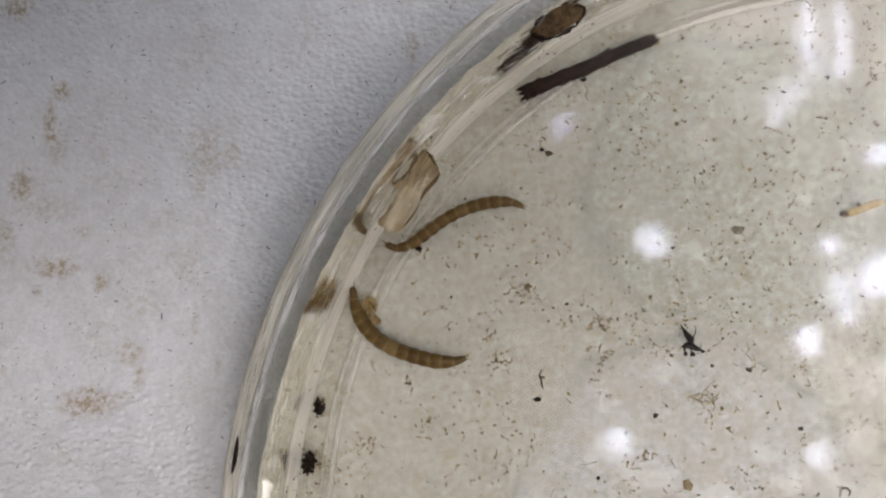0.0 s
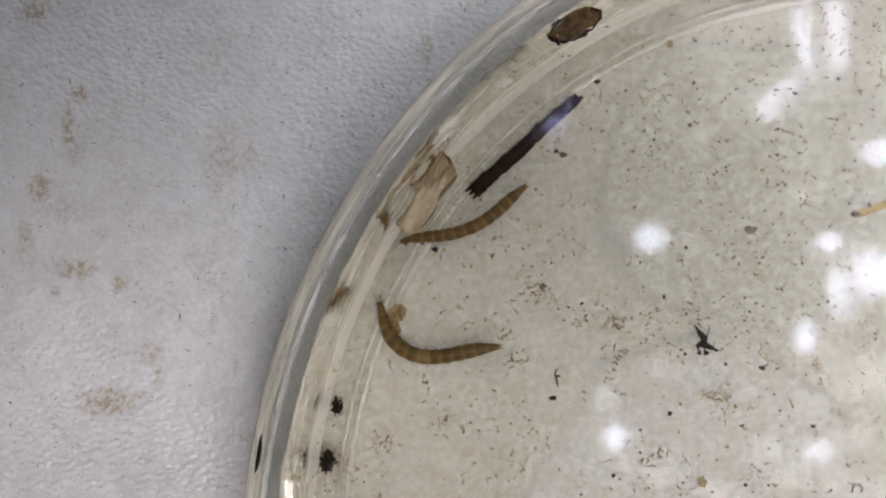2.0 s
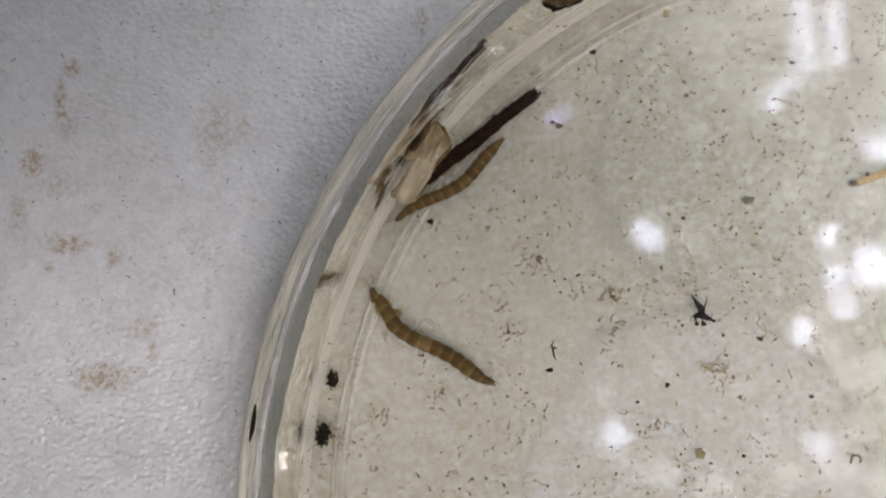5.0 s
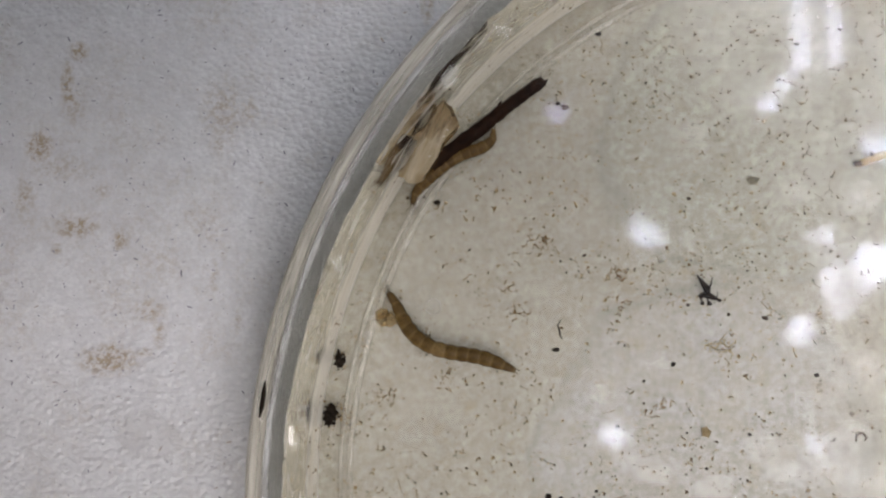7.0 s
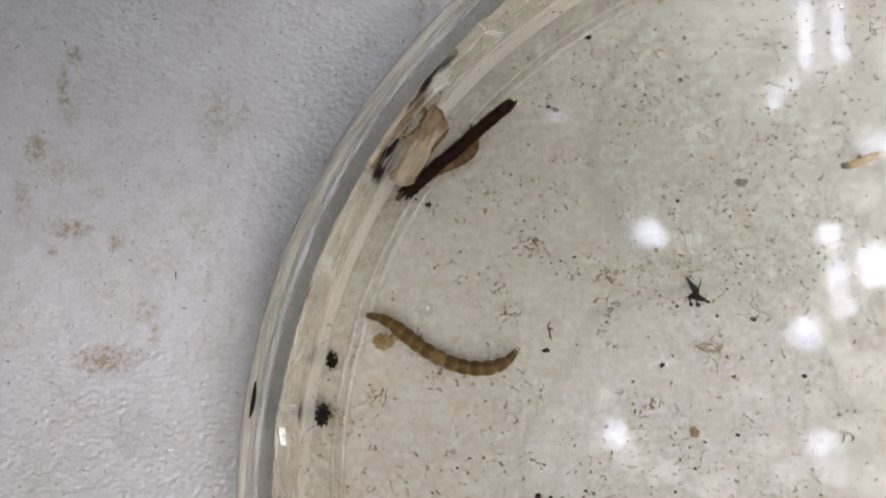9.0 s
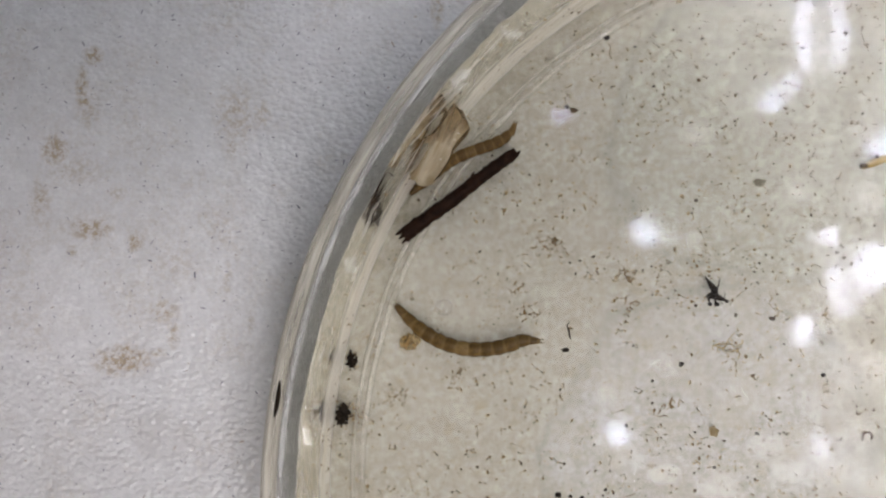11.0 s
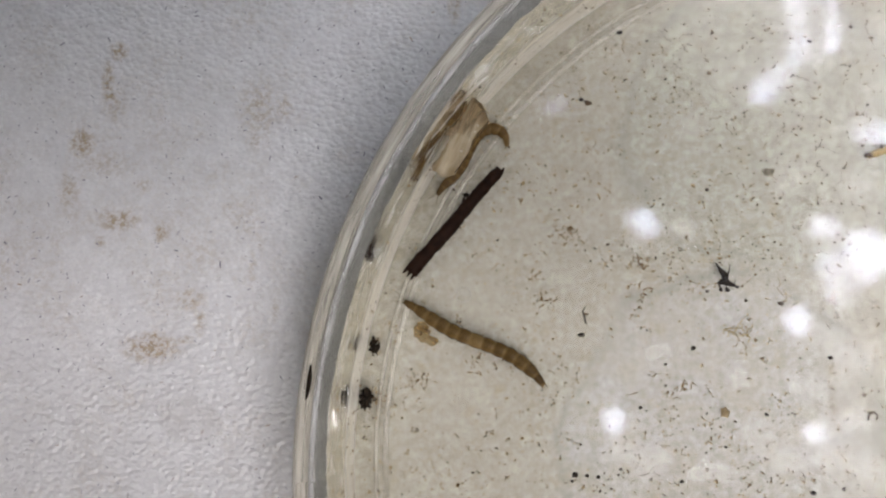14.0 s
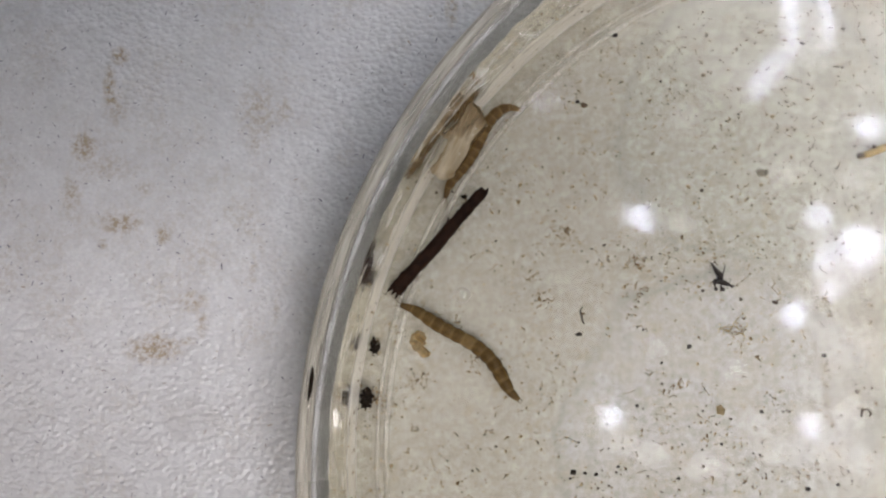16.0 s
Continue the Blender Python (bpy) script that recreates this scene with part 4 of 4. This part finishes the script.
water_drop()
bub = thing("air_bubble", lump(0.62, 0.62, 0.3, 1, 0.02, 3), M_BUBBLE, -8.0, 2.06, 0.3, "small flat clear air bubble under water", "bubble")
bub.visible_shadow = False
# White ring paints the bright outline that light gives the clear bubble.
part("edge_ring", tube([(0.6 * math.cos(radians(a)), 0.6 * math.sin(radians(a)), 0.02) for a in range(0, 361, 15)], [0.035] * 25, 6), M_LIP, bub, "pale ring on the floor painting the bubble's bright outline")

# ---- the animals and the drifting case ----
# seconds, middle x, middle y, length, heading, and four bends of the body's line (degrees)
LOWER_ROWS = [
    (0.0, -9.68, 2.56, 11.63, -25.4, 39.5, -42.0, 15.8, 39.8),
    (0.5, -8.63, 3.46, 10.72, -13.9, 11.0, -69.6, -21.2, 55.9),
    (1.0, -8.68, 1.46, 11.75, -36.2, 51.3, 62.0, 10.9, -21.1),
    (1.5, -8.84, 1.1, 11.55, -32.7, 94.5, 108.3, -2.1, -54.8),
    (2.0, -8.47, 1.82, 11.71, -6.1, 73.0, -65.5, -33.4, 36.3),
    (2.5, -8.84, 1.09, 12.06, -15.7, 84.9, -42.6, -4.2, 33.7),
    (3.0, -9.13, 1.03, 12.63, -19.5, 140.3, -15.2, 10.7, 11.1),
    (3.5, -9.15, 0.85, 13.41, -8.7, 179.9, -93.5, -32.3, 71.9),
    (4.0, -7.98, 1.47, 11.84, -13.7, -19.9, -161.2, 96.1, 101.8),
    (6.5, -8.32, -1.17, 12.96, -28.1, 58.9, -21.2, -56.5, 40.6),
    (7.0, -7.53, -1.31, 12.1, -16.5, 53.7, -88.2, -44.2, 72.0),
    (7.5, -7.59, -0.57, 11.23, -25.1, 5.9, -99.8, -34.3, 109.7),
    (8.0, -6.89, -1.08, 12.08, -27.2, 1.3, 6.6, -43.5, -20.8),
    (8.5, -6.89, -1.5, 13.18, -33.4, 11.4, -0.0, -34.4, 16.5),
    (9.0, -6.84, -1.9, 13.22, -26.7, 40.9, 16.7, -9.1, 44.3),
    (11.5, -6.52, -1.1, 12.45, -9.5, 52.1, -7.4, -36.6, -20.6),
    (12.0, -6.61, -1.38, 12.9, -10.4, 41.2, -39.3, -25.5, 46.5),
    (12.5, -6.77, -1.8, 12.26, -15.3, 30.4, -26.0, -24.3, 32.6),
    (13.0, -6.59, -1.97, 13.08, -19.8, 24.0, -37.9, -38.3, 24.8),
    (13.5, -6.9, -1.99, 13.13, -19.1, 33.1, -24.3, -72.9, -1.1),
    (14.0, -7.01, -1.76, 13.22, -21.2, 4.9, -50.4, -19.8, 32.1),
    (14.5, -7.0, -1.66, 13.23, -16.8, -20.6, -115.3, -14.5, 76.2),
    (15.0, -7.27, -1.8, 12.93, -25.7, -0.4, -83.8, -27.5, 77.9),
    (15.5, -7.14, -1.77, 13.12, -29.5, -56.0, -103.9, -3.3, 55.3),
    (16.0, -7.55, -1.82, 12.58, -31.5, -30.8, -79.8, 20.5, 92.9),
]
UPPER_ROWS = [
    (0.0, -5.11, 12.92, 11.78, 28.2, -37.2, 0.3, 40.3, -67.9),
    (0.5, -4.62, 12.12, 11.01, 22.7, 25.2, -2.3, 9.6, 42.2),
    (1.0, -4.96, 12.07, 10.86, 23.5, 36.9, 13.9, -24.9, 10.9),
    (1.5, -4.91, 12.03, 11.08, 23.7, 50.4, 14.1, -32.5, 6.4),
    (2.0, -4.88, 11.98, 11.08, 22.9, 44.8, -1.2, -37.3, 7.5),
    (2.5, -4.79, 11.83, 10.65, 19.1, 40.3, 18.7, -13.6, 4.1),
    (3.0, -4.75, 11.78, 10.94, 19.3, 43.6, -2.9, -1.8, 53.1),
    (3.5, -4.76, 11.79, 10.9, 22.1, 44.0, -20.3, -6.8, 65.3),
    (4.0, -5.22, 12.11, 10.81, 28.5, 54.9, 14.0, -77.9, -29.0),
    (6.5, -6.04, 13.74, 10.31, 33.6, 19.1, 20.2, 11.4, 36.8),
    (7.0, -6.6, 13.58, 8.99, 32.6, -33.9, -36.5, 45.6, 110.3),
    (7.5, -6.29, 13.38, 9.34, 27.6, -0.6, -6.2, 19.6, 86.8),
    (8.0, -6.44, 13.67, 9.18, 19.7, -19.7, 13.6, 59.9, 84.5),
    (8.5, -6.59, 13.33, 8.57, 17.8, 0.2, 61.9, 25.1, 0.0),
    (9.0, -6.64, 13.26, 8.42, 22.7, -16.3, 53.4, 56.8, 0.1),
    (11.5, -6.43, 14.41, 10.46, 24.5, -45.1, 4.6, 54.4, 21.3),
    (12.0, -6.39, 14.23, 10.13, 26.4, -72.6, 0.3, 61.2, -9.0),
    (12.5, -6.74, 14.19, 10.7, 32.6, -55.7, -8.5, 34.4, -18.7),
    (13.0, -6.74, 14.59, 10.32, 50.1, -59.0, -51.3, -11.4, -12.8),
    (13.5, -7.05, 14.16, 10.26, 47.4, -65.6, -63.0, 46.1, 41.6),
    (14.0, -7.32, 14.28, 9.28, 64.5, -30.5, -156.7, -51.4, 75.0),
    (14.5, -7.02, 14.27, 9.94, 59.0, -12.9, -55.5, -19.8, 3.3),
    (15.0, -6.63, 15.12, 9.94, 51.2, 6.9, 4.2, 21.0, 1.6),
    (15.5, -5.74, 14.34, 10.98, 40.9, 36.1, 98.0, 9.4, -67.1),
    (16.0, -6.5, 14.67, 10.33, 63.0, 22.1, -59.1, -83.9, 24.2),
]
# seconds, x, y, heading
CASE_ROWS = [
    (0.0, 5.79, 24.79, 22.8),
    (0.5, 5.32, 24.64, 26.8),
    (1.0, 3.57, 22.87, 29.8),
    (1.5, 1.32, 20.8, 42.7),
    (2.0, -0.45, 18.65, 42.4),
    (2.5, -1.61, 18.48, 38.6),
    (3.0, -2.14, 17.87, 40.1),
    (3.5, -2.69, 17.65, 39.3),
    (4.0, -3.17, 17.25, 38.1),
    (6.5, -3.78, 16.9, 37.5),
    (7.0, -3.66, 16.59, 37.1),
    (7.5, -3.94, 16.27, 37.6),
    (8.0, -4.55, 15.55, 36.9),
    (8.5, -4.97, 15.26, 36.4),
    (9.0, -5.17, 14.87, 40.5),
    (11.5, -7.18, 10.6, 35.4),
    (12.0, -7.6, 10.47, 34.8),
    (12.5, -7.72, 10.12, 36.2),
    (13.0, -7.76, 9.53, 39.9),
    (13.5, -7.53, 9.12, 44.6),
    (14.0, -8.6, 8.12, 48.6),
    (14.5, -9.06, 7.82, 47.7),
    (15.0, -9.43, 7.67, 45.1),
    (15.5, -9.49, 6.81, 47.1),
    (16.0, -9.81, 6.63, 47.8),
]
# seconds, x, y, heading
SKIN_ROWS = [
    (0.0, -11.49, 5.55, 0.0),
    (0.5, -11.35, 5.68, -10.0),
    (1.0, -11.33, 5.3, -20.0),
    (1.5, -10.84, 4.8, -40.0),
    (2.0, -10.72, 5.01, -30.0),
    (2.5, -10.46, 4.94, -20.0),
    (3.0, -9.22, 4.07, -90.0),
    (3.5, -9.13, 3.58, -110.0),
    (4.0, -10.07, 4.09, -40.0),
    (6.5, -11.58, 1.65, 60.0),
    (7.0, -11.62, 1.2, 60.0),
    (7.5, -11.42, 0.8, 60.0),
    (8.0, -11.45, 0.17, 70.0),
    (8.5, -11.45, -0.01, 90.0),
    (9.0, -11.14, -0.5, 90.0),
    (11.5, -10.65, -0.47, 120.0),
    (12.0, -10.67, -0.56, 120.0),
    (12.5, -11.03, -0.62, 110.0),
    (13.0, -11.22, -0.62, 80.0),
    (13.5, -11.35, -1.02, 40.0),
    (14.0, -11.32, -1.07, 20.0),
    (14.5, -11.38, -1.73, 0.0),
    (15.0, -11.58, -1.23, 0.0),
    (15.5, -11.78, -1.81, 0.0),
    (16.0, -11.67, -1.83, 0.0),
]


def body_line(row, n):
    """Places and headings of n body segments in the animal's own space, whose origin is its middle and whose x axis is its heading there."""
    _, _, _, length, h0, b1, b2, b3, b4 = row
    fine = 120
    xs, ys, hs = [0.0], [0.0], []
    for i in range(fine):
        w = 2 * (i + 0.5) / fine - 1
        h = radians(b1 * w + b2 * w ** 2 + b3 * w ** 3 + b4 * w ** 4)
        xs.append(xs[-1] + math.cos(h) * length / fine)
        ys.append(ys[-1] + math.sin(h) * length / fine)
        hs.append(h)
    mx, my = xs[fine // 2], ys[fine // 2]
    out = []
    for i in range(n):
        f = (i + 0.5) / n * fine
        j = int(f)
        out.append((xs[j] - mx, ys[j] - my, math.degrees(hs[min(j, fine - 1)])))
    return out


SEGMENTS = 13


def larva(name_label, radius, material, length, seed):
    """An animal in segments from its thin whiskered end to its pointed tail."""
    rng = random.Random(seed)
    top = tagged(new("larva"), name_label, "larva", group="larvae in the dish")
    parts = []
    step = length / SEGMENTS
    for i in range(SEGMENTS):
        u0, u1 = i / SEGMENTS, (i + 1) / SEGMENTS

        def girth(u):
            g = min(1.0, 0.42 + 3.2 * u - 2.4 * u * u) * min(1.0, 0.38 + 3.9 * (1 - u))
            return radius * g

        pts, rad = [], []
        for j in range(9):
            v = j / 8
            u = u0 + (u1 - u0) * v
            pts.append(((v - 0.5) * step * 1.22, 0, 0))
            rad.append(girth(u) * (0.86 + 0.17 * math.sin(math.pi * v)) * rng.uniform(0.99, 1.01))
        nm = "head" if i == 0 else "tail" if i == SEGMENTS - 1 else "segment"
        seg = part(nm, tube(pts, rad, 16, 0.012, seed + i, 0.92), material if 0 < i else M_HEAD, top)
        if i == 0:
            for s in (-1, 1):
                part("whisker", tube([(-step * 0.5, s * 0.06, 0), (-step * 1.0, s * 0.2, 0.03), (-step * 1.6, s * 0.46, 0.05)], [0.034, 0.026, 0.014], 5), M_HEAD, seg)
        if i == SEGMENTS - 1:
            for s in (-1, 1):
                part("tail_hook", tube([(step * 0.5, s * 0.05, 0), (step * 0.75, s * 0.14, 0.02), (step * 0.95, s * 0.12, 0)], [0.06, 0.045, 0.015], 5), M_HEAD, seg)
        if 0 < i < SEGMENTS - 1:
            for s in (-1, 1):
                part("bristle", tube([(0, s * girth(u0) * 0.9, 0), (-0.03, s * (girth(u0) + 0.1), 0.02)], [0.02, 0.008], 4), material, seg)
        parts.append(seg)
    return top, parts


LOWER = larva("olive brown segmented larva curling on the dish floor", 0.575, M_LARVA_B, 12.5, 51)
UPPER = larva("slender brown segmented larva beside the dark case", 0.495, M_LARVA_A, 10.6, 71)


def dark_case():
    rng = random.Random(9)
    pts = [(-5.65 + 11.3 * i / 44, 0.04 * math.sin(i * 0.25), 0) for i in range(45)]
    rad = [0.60 * (0.97 + 0.03 * math.sin(i * 0.5)) * rng.uniform(0.90, 1.08) * (1.06 - 0.0052 * i) * (1.0 if i < 42 else 0.97 - 0.09 * (i - 42)) for i in range(45)]
    top = tagged(new("bark_case"), "dark brown tubular bark case drifting along the dish wall", "case")
    part("tube", tube(pts, rad, 18, 0.10, 2, 0.9), M_CASE, top)
    for i, (x, y, a) in enumerate([(-5.6, 0.4, 170), (-5.6, -0.3, 195), (-5.55, 0.05, 180), (1.6, 0.5, 30), (5.5, -0.25, 10)]):
        c, s = math.cos(radians(a)), math.sin(radians(a))
        part("splinter", tube([(x, y, 0), (x + 0.3 * c, y + 0.3 * s, 0.02), (x + 0.5 * c, y + 0.5 * s, 0)], [0.16, 0.11, 0.03], 6, 0.3, i), M_CASE, top)
    return top


CASE = dark_case()


def shed_skin():
    top = thing("shed_skin", sheet_piece([(-0.55, 0.7), (-0.1, 1.0), (0.5, 0.85), (0.62, 0.45), (0.4, 0.2), (0.55, -0.1), (0.25, -0.45), (0.35, -0.7), (0.95, -0.85), (0.85, -1.05), (0.1, -1.3), (-0.15, -0.8), (-0.6, -0.5), (-0.85, 0.05)], 0.08, 21, 0.4, 0.09, 0.0), M_SKIN, 0, 0, 0,
                "crumpled translucent amber shed skin beside the larva", "shed skin")
    for i, (x, y) in enumerate([(0.1, 0.4), (-0.2, 0.0), (0.35, 0.1), (0.0, -0.45)]):
        part("dark_spot", lump(0.12, 0.1, 0.06, 60 + i, 0.4, 1), M_BARK, top, loc=(x, y, 0.22))
    return top


SKIN = shed_skin()


def motions():
    for (top, segs), rows, z in ((LOWER, LOWER_ROWS, 0.62), (UPPER, UPPER_ROWS, 0.5)):
        walk(top, [(r[0], pose(r[1] * MM, r[2] * MM, z * MM, 0, 0, r[4])) for r in rows])
        lines = [(r[0], body_line(r, SEGMENTS)) for r in rows]
        for i, seg in enumerate(segs):
            walk(seg, [(t, pose(line[i][0] * MM, line[i][1] * MM, 0, 0, 0, line[i][2])) for t, line in lines])
    walk(CASE, [(t, pose(x * MM, y * MM, 0.72 * MM, 0, 0, a)) for t, x, y, a in CASE_ROWS])
    walk(SKIN, [(t, pose(x * MM, y * MM, 0.32 * MM, 0, 0, a)) for t, x, y, a in SKIN_ROWS])


motions()
